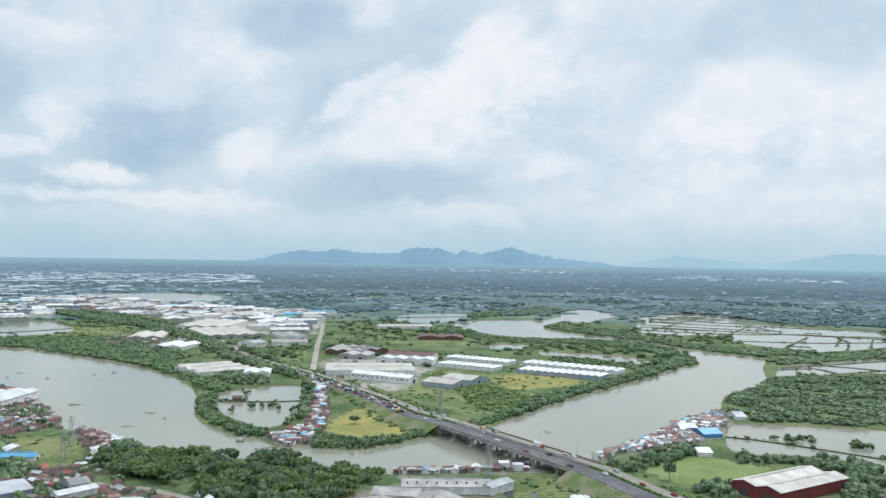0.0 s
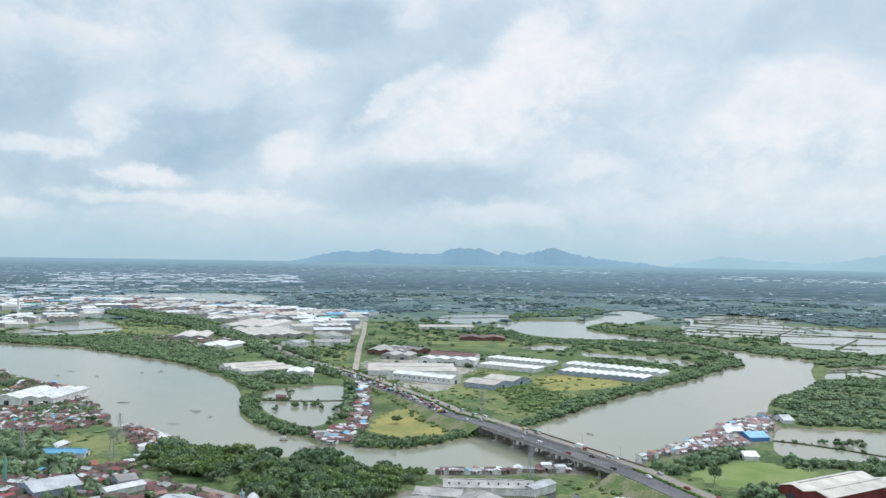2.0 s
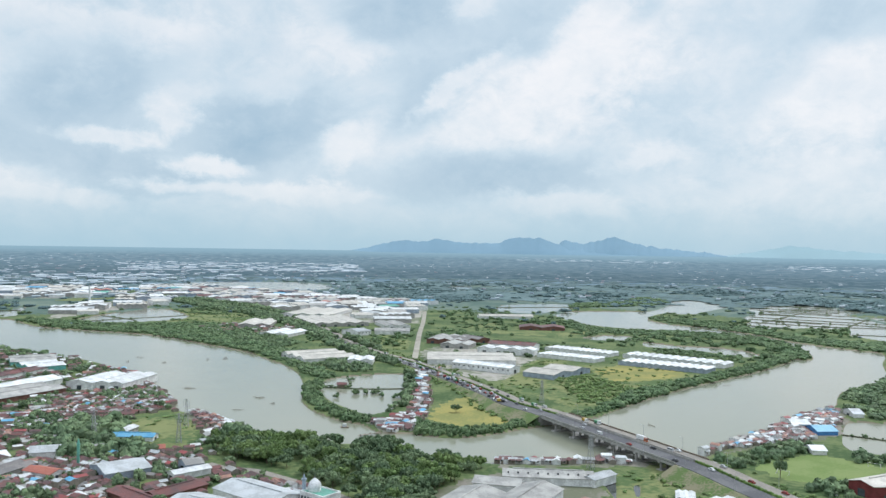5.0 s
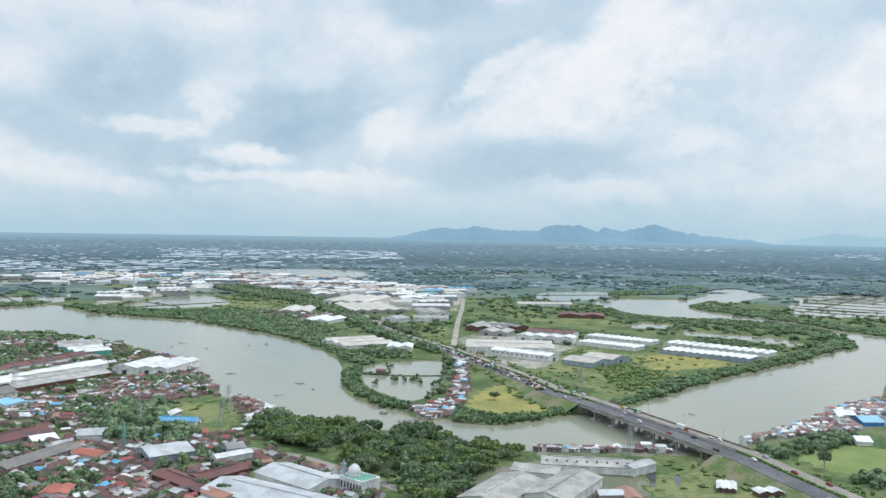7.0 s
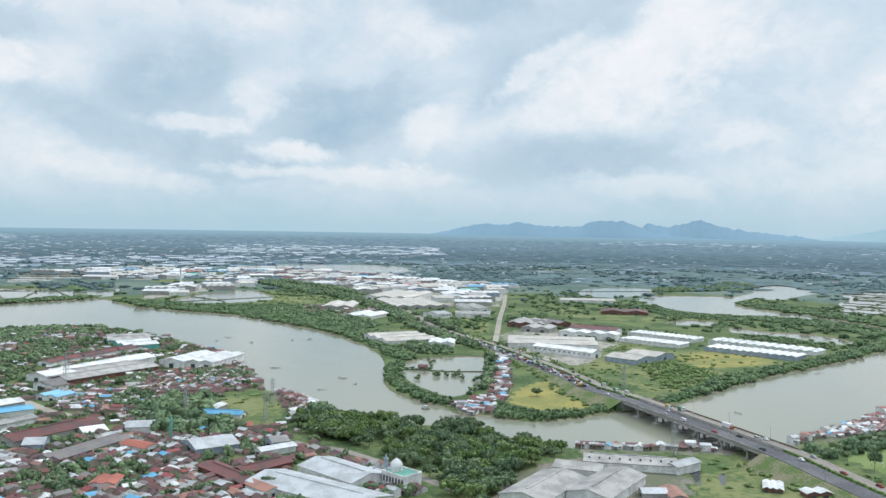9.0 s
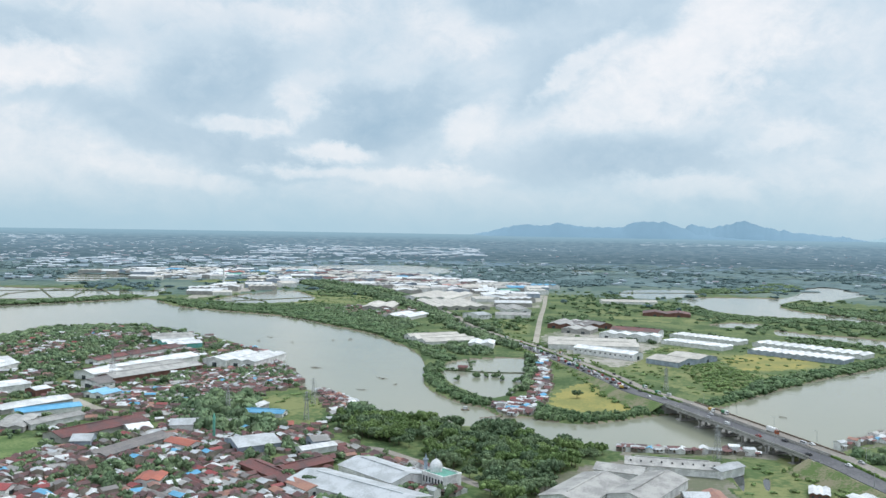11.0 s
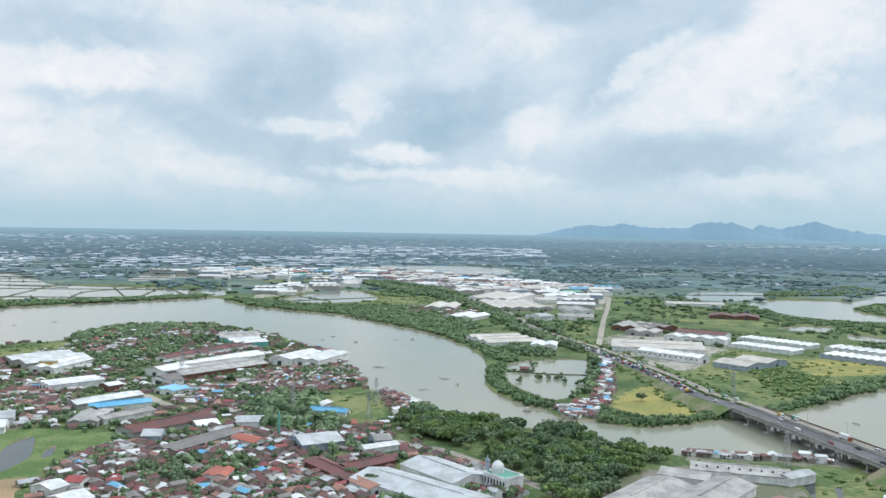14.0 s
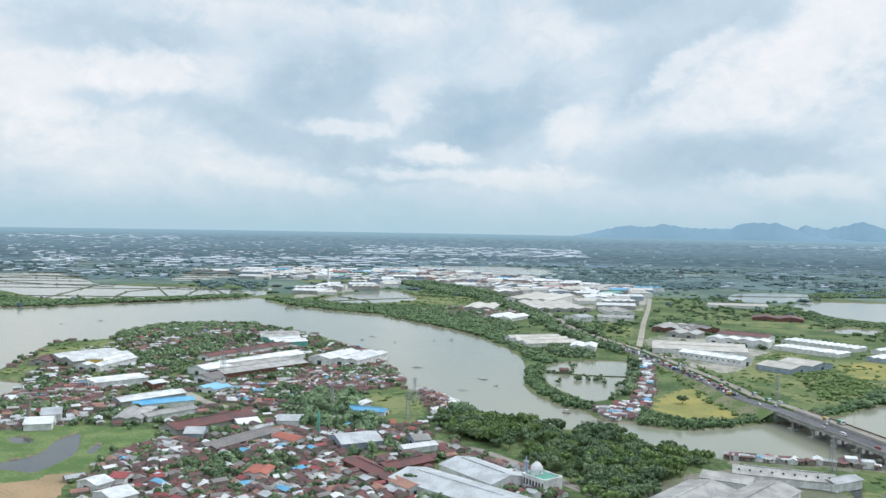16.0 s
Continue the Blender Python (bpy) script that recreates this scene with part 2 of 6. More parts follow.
# foliage for distant trees, with blue haze mixed into its base colour
M["hazed_leaf"] = mat("hazed_leaf", (0.095, 0.15, 0.155), (0.12, 0.178, 0.182), scale=0.01, fine=0.1, rough=1.0, random_by="island", spread=0.18)
M["bark"] = mat("bark", (0.16, 0.12, 0.08), (0.10, 0.08, 0.06), scale=1.5, rough=0.95, bump=0.4)
M["steel"] = mat("steel", (0.42, 0.43, 0.44), (0.33, 0.33, 0.33), scale=0.8, rough=0.5, metal=0.5)
M["glass_dark"] = mat("glass_dark", (0.05, 0.06, 0.07), (0.08, 0.09, 0.10), scale=0.5, rough=0.2, spec=0.5)
M["tyre"] = mat("tyre", (0.03, 0.03, 0.03), scale=2.0, rough=0.9)
M["plank"] = mat("plank", (0.25, 0.20, 0.15), (0.16, 0.13, 0.10), scale=0.9, rough=0.9, bump=0.2)
ROOFS = {"white": ((0.70, 0.71, 0.72), (0.50, 0.51, 0.51)), "lightgrey": ((0.47, 0.49, 0.51), (0.33, 0.345, 0.355)), "grey": ((0.40, 0.39, 0.37), (0.25, 0.245, 0.235)),
         "beige": ((0.54, 0.51, 0.46), (0.40, 0.375, 0.34)), "darkgrey": ((0.15, 0.14, 0.14), (0.21, 0.19, 0.18)), "rust": ((0.16, 0.055, 0.05), (0.085, 0.05, 0.05)),
         "oldrust": ((0.34, 0.17, 0.12), (0.22, 0.12, 0.10)), "blue": ((0.08, 0.30, 0.50), (0.14, 0.37, 0.54)), "skyblue": ((0.24, 0.50, 0.66), (0.18, 0.40, 0.58)),
         "orange": ((0.42, 0.13, 0.08), (0.33, 0.10, 0.07)), "crimson": ((0.30, 0.06, 0.06), (0.22, 0.05, 0.05)), "green": ((0.12, 0.36, 0.28), (0.10, 0.28, 0.22))}
for k, (a, b) in ROOFS.items():
    M["roof_" + k] = sheet_metal("roof_" + k, a, b)
WALLS = {"white": (0.80, 0.80, 0.79), "grey": (0.40, 0.39, 0.37), "red": (0.20, 0.045, 0.045), "rust": (0.20, 0.10, 0.08), "bluegrey": (0.36, 0.42, 0.50), "blue": (0.09, 0.26, 0.55),
         "teal": (0.18, 0.50, 0.46), "cream": (0.33, 0.29, 0.24)}
for k, a in WALLS.items():
    M["wall_" + k] = mat("wall_" + k, a, [c * 0.72 for c in a], scale=0.25, fine=1.6, rough=0.85, bump=0.05)
CAR_COLOURS = {"white": (0.8, 0.8, 0.8), "red": (0.30, 0.035, 0.03), "blue": (0.05, 0.12, 0.28), "yellow": (0.55, 0.36, 0.05), "black": (0.04, 0.04, 0.045), "silver": (0.5, 0.5, 0.52),
               "orange": (0.42, 0.12, 0.05), "green": (0.06, 0.25, 0.12)}
for k, a in CAR_COLOURS.items():
    M["car_" + k] = mat("car_" + k, a, scale=1.0, rough=0.3, spec=0.5)

M["water"] = bpy.data.materials.new("water")
M["water"].use_nodes = True
_n, _l = M["water"].node_tree.nodes, M["water"].node_tree.links
_b = _n["Principled BSDF"]
_geo = _n.new("ShaderNodeNewGeometry")
_silt = _n.new("ShaderNodeTexNoise")
_silt.inputs["Scale"].default_value, _silt.inputs["Detail"].default_value = 0.006, 5
_l.new(_geo.outputs["Position"], _silt.inputs["Vector"])
_mix = _n.new("ShaderNodeMix")
_mix.data_type = "RGBA"
_l.new(_silt.outputs["Fac"], _mix.inputs[0])
_mix.inputs[6].default_value, _mix.inputs[7].default_value = (0.225, 0.235, 0.175, 1), (0.26, 0.265, 0.21, 1)
_l.new(_mix.outputs[2], _b.inputs["Base Color"])
_b.inputs["Roughness"].default_value, _b.inputs["IOR"].default_value = 0.08, 1.33
_rip, _wind = _n.new("ShaderNodeTexNoise"), _n.new("ShaderNodeTexNoise")
for _q, _s in ((_rip, 0.35), (_wind, 0.03)):
    _q.inputs["Scale"].default_value, _q.inputs["Detail"].default_value = _s, 5
    _l.new(_geo.outputs["Position"], _q.inputs["Vector"])
_bp = _n.new("ShaderNodeBump")
_bp.inputs["Distance"].default_value = 0.22
_l.new(_wind.outputs["Fac"], _bp.inputs["Strength"])
_l.new(_rip.outputs["Fac"], _bp.inputs["Height"])
_l.new(_bp.outputs[0], _b.inputs["Normal"])

# still dark water of the swamp
M["swamp_water"] = mat("swamp_water", (0.03, 0.035, 0.04), (0.05, 0.055, 0.05), scale=0.05, rough=0.12, spec=0.5)

# ---- plan, in metres; the camera hovers over the origin ----
NORTH_BANK_WEST = [(-1091, 928), (-1079, 956), (-1052, 973), (-1025, 1011), (-997, 1039), (-975, 1076), (-982, 1107), (-942, 1170), (-901, 1236), (-873, 1296), (-829,
    1282), (-757, 1212), (-684, 1178), (-622, 1163), (-556, 1144), (-485, 1106), (-431, 1058), (-386, 1025), (-337, 982), (-304, 936), (-272, 896), (-240,
    840), (-218, 781), (-204, 727), (-191, 686), (-176, 658), (-159, 637), (-143, 622), (-126, 613), (-116, 597), (-105, 589), (-90, 593), (-84, 588),
    (-68, 584), (-49, 587), (-31, 603), (-14, 621), (5, 637)]
NORTH_BANK_EAST = [(24, 655), (42, 676), (55, 701), (84, 753), (115, 804), (151, 855), (189, 905), (233, 966), (282, 1045), (297, 1080), (317, 1077), (331, 1119), (339,
    1198), (333, 1225), (323, 1308), (283, 1362), (199, 1394), (146, 1414), (93, 1455), (67, 1493), (39, 1570), (20, 1670), (55, 1766), (139, 1801), (211,
    1817), (255, 1930), (295, 2096), (318, 2238), (379, 2255)]
SOUTH_BANK_EAST = [(426, 2067), (409, 2004), (338, 1862), (299, 1774), (241, 1776), (206, 1696), (191, 1600), (217, 1521), (260, 1485), (297, 1430), (329, 1370), (352,
    1289), (379, 1239), (406, 1201), (433, 1178), (425, 1132), (399, 1071), (381, 1017), (360, 950), (336, 914), (301, 871), (278, 841), (261, 800), (250,
    769), (230, 732), (209, 712), (185, 675), (166, 644), (144, 613), (128, 592), (114, 573), (98, 551)]
SOUTH_BANK_WEST = [(75, 540), (62, 538), (32, 528), (-1, 520), (-24, 517), (-37, 518), (-54, 518), (-75, 519), (-88, 548), (-109, 550), (-136, 551), (-167, 552), (-195,
    564), (-225, 589), (-248, 611), (-266, 627), (-292, 646), (-323, 689), (-352, 726), (-382, 762), (-423, 811), (-451, 851), (-502, 890), (-535, 902),
    (-571, 921), (-605, 936), (-644, 957), (-673, 948), (-710, 927), (-727, 881), (-717, 819), (-691, 763), (-704, 734), (-719, 710), (-685, 648), (-649,
    594), (-625, 554), (-603, 513)]
PONDS = {}
PONDS["mangrove_pond"] = [(-203, 769), (-205, 804), (-190, 833), (-157, 859), (-136, 857), (-125, 799), (-117, 746), (-115, 698), (-117, 669), (-130, 648), (-146, 662), (-172,
    695), (-189, 728)]
PONDS["flooded_field"] = [(229, 690), (250, 696), (280, 692), (313, 686), (358, 669), (287, 537), (272, 556), (264, 577), (237, 585), (204, 587), (202, 617)]
PONDS["east_pond"] = [(399, 1034), (422, 1079), (479, 1116), (614, 1197), (666, 1217), (557, 1019), (511, 1033), (454, 1011), (385, 993)]
PONDS["fish_pond"] = [(341, 1545), (400, 1667), (504, 1688), (489, 1561), (376, 1485)]
PONDS["fish_pond_b"] = [(525, 1777), (596, 1763), (574, 1577), (612, 1517), (759, 1480), (803, 1468), (709, 1296), (679, 1323), (543, 1264), (511, 1297), (474, 1403), (496,
    1496)]
PONDS["fish_pond_c"] = [(466, 1998), (592, 2172), (642, 2060), (694, 1943), (539, 1826), (429, 1787)]
PONDS["fish_pond_d"] = [(638, 1786), (721, 1732), (833, 1625), (866, 1585), (833, 1524), (788, 1538), (641, 1589)]
PONDS["wide_pond"] = [(401, 1773), (594, 2109), (622, 1901), (617, 1745), (624, 1616), (696, 1599), (752, 1474), (689, 1350), (594, 1356), (532, 1301), (547, 1454), (526, 1545), (476, 1514), (408, 1557), (367, 1597)]
PONDS["wide_pond_b"] = [(462, 2016), (591, 2150), (677, 2068), (665, 1953), (556, 1886), (439, 1860)]
PONDS["reed_pond"] = [(55, 1258), (92, 1304), (126, 1302), (126, 1253), (79, 1231)]
PONDS["reed_pond_b"] = [(139, 1225), (185, 1189), (230, 1182), (261, 1147), (268, 1099), (234, 1088), (200, 1138), (136, 1168)]
PONDS["west_pond"] = [(-748, 1320), (-757, 1416), (-748, 1591), (-684, 1545), (-609, 1438), (-598, 1363), (-646, 1307), (-684, 1259)]
PONDS["salt_pond"] = [(-1782, 1516), (-1722, 1627), (-1624, 1674), (-1349, 1430), (-1204, 1408), (-1113, 1433), (-970, 1439), (-971, 1533), (-875, 1353), (-934, 1315),
    (-985, 1223), (-1047, 1155), (-1113, 1098), (-1202, 1123), (-1338, 1187), (-1381, 1175)]
PONDS["salt_pond_b"] = [(-1366, 1695), (-1425, 1835), (-1311, 1893), (-1174, 1815), (-1210, 1704), (-1251, 1572)]
PONDS["grey_flat"] = [(-1098, 2373), (-1090, 2668), (-870, 2845), (-630, 2556), (-636, 2294), (-865, 2287)]
PONDS["far_pond"] = [(-99, 1747), (-79, 1941), (62, 1996), (52, 1813), (-24, 1689)]
PONDS["far_pond_b"] = [(-293, 2571), (-297, 2715), (-231, 2777), (-213, 2497)]
PONDS["swamp_lake"] = [(-395, 339), (-389, 346), (-384, 360), (-387, 372), (-397, 388), (-400, 400), (-400, 416), (-383, 399), (-365, 377), (-357, 352), (-356, 336), (-376,
    334), (-382, 329)]
PONDS["swamp_pool"] = [(-362, 378), (-371, 392), (-367, 399), (-357, 384), (-356, 376)]
PONDS["swamp_pool_b"] = [(-424, 380), (-430, 389), (-416, 393), (-406, 387), (-408, 377)]
PONDS["harbour_inlet"] = [(-611, 509), (-558, 522), (-538, 497), (-524, 470), (-514, 429)]
PONDS["canal"] = [(34, 486), (43, 490), (41, 458), (37, 459)]
PONDS["canal_b"] = [(49, 483), (56, 492), (54, 465), (49, 460)]
PONDS["glint_pond"] = [(930, 3435), (970, 3440), (926, 3245), (882, 3239)]
PONDS["glint_pond_b"] = [(-2294, 2166), (-2351, 2293), (-2196, 2314), (-2051, 2137), (-2086, 2013)]
FIELDS = {}
FIELDS["yellow_meadow"] = [(-81, 636), (-84, 679), (-75, 722), (-58, 740), (-36, 700), (-19, 669), (-16, 643), (-32, 626), (-56, 620)]
FIELDS["east_lawn"] = [(-44, 842), (-24, 931), (-7, 993), (45, 1000), (105, 896), (164, 936), (121, 842), (84, 804), (47, 708), (28, 706), (0, 751)]
FIELDS["football_pitch"] = [(129, 540), (175, 577), (207, 548), (173, 509), (154, 499), (135, 513)]
FIELDS["swamp_grass"] = [(-445, 382), (-433, 409), (-413, 427), (-376, 436), (-352, 430), (-344, 407), (-352, 389), (-341, 368), (-331, 338), (-345, 326), (-353, 314), (-359,
    309)]
FIELDS["bare_earth"] = [(-361, 310), (-351, 318), (-346, 328), (-339, 342), (-324, 325), (-310, 303), (-331, 285)]
FIELDS["green_field"] = [(-232, 1183), (-192, 1219), (-165, 1052), (-192, 1048), (-223, 1103)]
FIELDS["green_strip"] = [(46, 509), (78, 537), (94, 488), (112, 449), (40, 429), (36, 456)]
FIELDS["tower_field"] = [(-289, 560), (-292, 594), (-286, 622), (-257, 611), (-226, 548), (-227, 520), (-254, 516)]
FIELDS["headland_lawn"] = [(-640, 599), (-709, 700), (-684, 755), (-652, 711), (-644, 636), (-589, 556), (-552, 490), (-563, 484), (-603, 519), (-618, 548)]
FIELDS["dry_field"] = [(55, 940), (115, 984), (149, 917), (101, 865), (67, 861)]
FIELDS["factory_yard"] = [(-146, 1027), (-130, 1104), (-59, 1114), (-7, 1073), (-6, 1008), (-22, 958), (-26, 881), (-43, 835), (-78, 856), (-114, 920)]
FIELDS["timber_yard"] = [(-8, 455), (3, 470), (26, 479), (26, 452), (21, 424), (-4, 418)]
FIELDS["mill_yard"] = [(-62, 402), (-48, 470), (-20, 496), (30, 498), (34, 470), (30, 415), (-10, 398)]
FIELDS["far_field"] = [(741, 2328), (998, 2477), (969, 2224), (769, 2152)]
FIELDS["far_field_b"] = [(-126, 1366), (-77, 1455), (16, 1344), (105, 1359), (16, 1267), (-76, 1285)]
FIELDS["far_field_c"] = [(-1021, 1717), (-1008, 1943), (-915, 1820), (-970, 1706)]
FIELDS["far_field_d"] = [(-726, 1570), (-631, 1547), (-503, 1478), (-483, 1360), (-548, 1319), (-610, 1342)]
ROAD_WEST = [(-41, 782), (-71, 839), (-105, 892), (-134, 935), (-180, 986), (-254, 1111), (-336, 1284), (-419, 1423), (-560, 1615), (-677, 1725), (-837, 1882),
    (-1021, 2002)]
ROAD_FACTORY = [(-140, 939), (-154, 1053), (-179, 1252), (-199, 1433), (-229, 1674)]
LANE_VILLAGE = [(-193, 486), (-179, 478), (-161, 476), (-139, 462), (-116, 448), (-96, 429), (-79, 417)]
LANE_WEST = [(-420, 542), (-385, 520), (-361, 510)]
VILLAGES = {}
VILLAGES["north_shore"] = [(-441, 825), (-401, 799), (-317, 689), (-299, 666), (-291, 633), (-306, 612), (-338, 596), (-376, 591), (-412, 647), (-384, 678), (-355, 710), (-405,
    783)]
VILLAGES["market"] = [(-408, 561), (-382, 601), (-306, 612), (-287, 539), (-313, 506), (-349, 520), (-382, 526)]
VILLAGES["old_town"] = [(-344, 422), (-314, 444), (-311, 517), (-284, 502), (-233, 508), (-199, 491), (-204, 452), (-227, 427), (-196, 394), (-120, 399), (-108, 361), (-246,
    299), (-296, 292), (-297, 348), (-311, 321), (-339, 375)]
VILLAGES["harbour"] = [(-512, 440), (-537, 497), (-536, 547), (-488, 521), (-433, 479), (-419, 428), (-450, 387)]
VILLAGES["tower_shore"] = [(-268, 631), (-249, 615), (-220, 587), (-205, 569), (-207, 552), (-237, 585), (-261, 609)]
VILLAGES["headland"] = [(-676, 760), (-676, 882), (-623, 926), (-582, 901), (-588, 808), (-587, 756), (-605, 699)]
VILLAGES["mosque_quarter"] = [(-145, 459), (-113, 438), (-94, 406), (-110, 394), (-130, 414)]
VILLAGES["pier"] = [(-125, 620), (-101, 662), (-119, 834), (-146, 952), (-126, 932), (-96, 742), (-87, 656), (-90, 595), (-107, 592)]
VILLAGES["east_shore"] = [(104, 558), (127, 589), (143, 609), (168, 642), (195, 687), (228, 726), (244, 733), (230, 683), (209, 639), (179, 608), (142, 588)]
VILLAGES["south_shore"] = [(-34, 518), (-1, 519), (32, 527), (72, 539), (70, 527), (32, 520), (-23, 510)]
VILLAGES["west_yard"] = [(-447, 1291), (-383, 1302), (-355, 1208), (-398, 1171)]
VILLAGES["west_row"] = [(-521, 1236), (-479, 1331), (-447, 1291), (-452, 1192)]
GROVES = {}
GROVES["riverside_wood"] = [(-219, 552), (-216, 576), (-178, 562), (-135, 548), (-90, 544), (-74, 515), (-46, 509), (-33, 506), (-51, 459), (-55, 422), (-61, 394), (-80, 406),
    (-117, 453), (-144, 480), (-166, 491), (-198, 508)]
GROVES["north_belt"] = [(-829, 1282), (-684, 1178), (-559, 1152), (-436, 1070), (-341, 992), (-276, 909), (-238, 842), (-208, 805), (-202, 827), (-235, 897), (-277, 979),
    (-311, 1021), (-414, 1192), (-505, 1288), (-588, 1294), (-671, 1254), (-783, 1298)]
GROVES["mangrove_bend"] = [(-218, 774), (-208, 805), (-194, 742), (-177, 690), (-153, 657), (-128, 632), (-127, 615), (-145, 623), (-170, 654), (-190, 684)]
GROVES["west_belt"] = [(-1091, 928), (-1079, 956), (-1025, 1011), (-982, 1107), (-942, 1170), (-873, 1296), (-927, 1433), (-926, 1304), (-977, 1213), (-1016, 1161), (-1061,
    1106), (-1119, 1057), (-1317, 1120)]
GROVES["meadow_front"] = [(-87, 588), (-68, 584), (-49, 587), (-31, 603), (-14, 621), (5, 637), (1, 659), (-16, 641), (-31, 616), (-55, 609), (-80, 618), (-90, 629)]
GROVES["pond_edge"] = [(-138, 869), (-131, 869), (-117, 800), (-109, 727), (-107, 689), (-113, 652), (-120, 660), (-113, 696), (-119, 769)]
GROVES["east_belt"] = [(26, 657), (55, 701), (115, 804), (189, 905), (282, 1045), (305, 1116), (260, 1053), (216, 977), (165, 907), (122, 852), (77, 788), (47, 715), (27,
    682)]
GROVES["spit"] = [(288, 1068), (318, 1083), (333, 1132), (335, 1225), (323, 1308), (283, 1362), (199, 1394), (160, 1378), (188, 1320), (265, 1275), (298, 1206), (297,
    1115)]
GROVES["far_bank"] = [(194, 1600), (260, 1485), (329, 1370), (381, 1247), (436, 1185), (526, 1225), (550, 1280), (473, 1276), (406, 1330), (348, 1449), (279, 1592), (234,
    1647), (210, 1669)]
GROVES["far_bank_east"] = [(526, 1225), (679, 1323), (743, 1358), (666, 1217), (614, 1197), (482, 1122), (426, 1091), (428, 1132)]
GROVES["cape_wood"] = [(256, 784), (286, 845), (333, 905), (362, 950), (396, 980), (510, 994), (546, 998), (372, 679), (326, 693), (285, 704), (240, 707)]
GROVES["pitch_edge"] = [(105, 550), (119, 548), (141, 581), (170, 604), (178, 590), (164, 570), (131, 540), (115, 532)]
GROVES["hall_edge"] = [(197, 579), (233, 575), (261, 572), (279, 543), (238, 462), (221, 482), (244, 527), (236, 555), (217, 553), (191, 562)]
GROVES["upper_bank"] = [(21, 1759), (58, 1865), (148, 1922), (230, 1979), (271, 2049), (305, 2164), (269, 2325), (160, 2083), (75, 1999)]
GROVES["avenue"] = [(-187, 1021), (-269, 1177), (-350, 1336), (-441, 1498), (-589, 1698), (-708, 1803), (-915, 1943), (-1053, 2064), (-982, 1925), (-785, 1766), (-623,
    1587), (-514, 1483), (-378, 1286), (-265, 1067), (-191, 946), (-155, 915)]
GROVES["reed_belt"] = [(38, 1533), (91, 1424), (163, 1397), (195, 1365), (152, 1306), (86, 1329), (44, 1376)]
GROVES["reed_belt_b"] = [(141, 1143), (190, 1124), (235, 1061), (196, 1078), (142, 1094)]
GROVES["tower_grove"] = [(-328, 530), (-332, 586), (-296, 592), (-268, 519), (-233, 508), (-239, 480), (-278, 478), (-304, 492)]
GROVES["harbour_grove"] = [(-411, 449), (-416, 487), (-375, 467), (-376, 431)]
GROVES["headland_wood"] = [(-688, 759), (-710, 811), (-719, 871), (-702, 917), (-637, 947), (-598, 926), (-585, 869), (-635, 872), (-631, 813), (-642, 779), (-633, 732)]
GROVES["headland_wood_b"] = [(-589, 686), (-573, 739), (-499, 636), (-530, 620)]
GROVES["headland_wood_c"] = [(-601, 774), (-578, 814), (-514, 725), (-528, 689)]
GROVES["store_grove"] = [(-239, 918), (-221, 966), (-173, 884), (-178, 853), (-213, 860)]
GROVES["lawn_scrub"] = [(11, 848), (46, 889), (85, 811), (57, 721), (34, 740)]
GROVES["west_wood"] = [(-360, 1149), (-313, 1090), (-316, 1031), (-358, 1054), (-436, 1151), (-422, 1197)]
GROVES["far_wood"] = [(518, 2423), (800, 2370), (1079, 2105), (1137, 2080), (974, 1783), (727, 1805), (623, 1998)]
GROVES["far_wood_b"] = [(-572, 2292), (-343, 2364), (-253, 2128), (-152, 2282), (-123, 2051), (-274, 1893), (-462, 2070)]
GROVES["canal_scrub"] = [(27, 484), (34, 488), (33, 466), (26, 464)]
GROVES["pitch_scrub"] = [(145, 499), (172, 505), (173, 479), (149, 472)]
WORKS = {}
WORKS["west_works"] = [(-1087, 2130), (-1057, 2375), (-801, 2306), (-477, 2021), (-254, 1879), (-204, 1411), (-284, 1396), (-451, 1532), (-721, 1836), (-857, 1681)]
WORKS["dock_works"] = [(-864, 1476), (-915, 1820), (-896, 1970), (-773, 1671), (-783, 1463), (-791, 1293)]
WORKS["far_works"] = [(-1441, 1855), (-1286, 2131), (-954, 2252), (-907, 1961), (-1063, 1762), (-1244, 1705)]
DIKES = [
    [(-202, 766), (-189, 765), (-154, 765), (-122, 774)],
    [(213, 645), (232, 635), (251, 621), (271, 603), (298, 579), (313, 571)],
    [(407, 1051), (459, 1068), (468, 1027)],
    [(477, 1109), (509, 1085), (543, 1057), (569, 1040)],
    [(476, 1559), (565, 1552), (653, 1568), (771, 1503)],
    [(481, 1423), (569, 1410), (644, 1413), (737, 1438)],
    [(515, 1298), (578, 1411), (644, 1523)],
    [(608, 1297), (668, 1426), (692, 1521)],
    [(-751, 1404), (-665, 1346), (-642, 1310)],
    [(-1535, 1361), (-1370, 1351), (-1238, 1365)],
    [(-1047, 1155), (-1132, 1293), (-1113, 1433)],
    [(-1157, 1402), (-985, 1223)],
    [(-1049, 1439), (-934, 1315)],
    [(-1641, 1455), (-1599, 1543), (-1461, 1540)],
    [(-189, 830), (-178, 794), (-174, 766)],
    [(435, 1674), (422, 1549)],
    [(453, 1888), (581, 1988), (673, 1991)],
    [(-98, 1829), (-27, 1863), (57, 1900)],
    [(644, 1302), (746, 1499)],
]
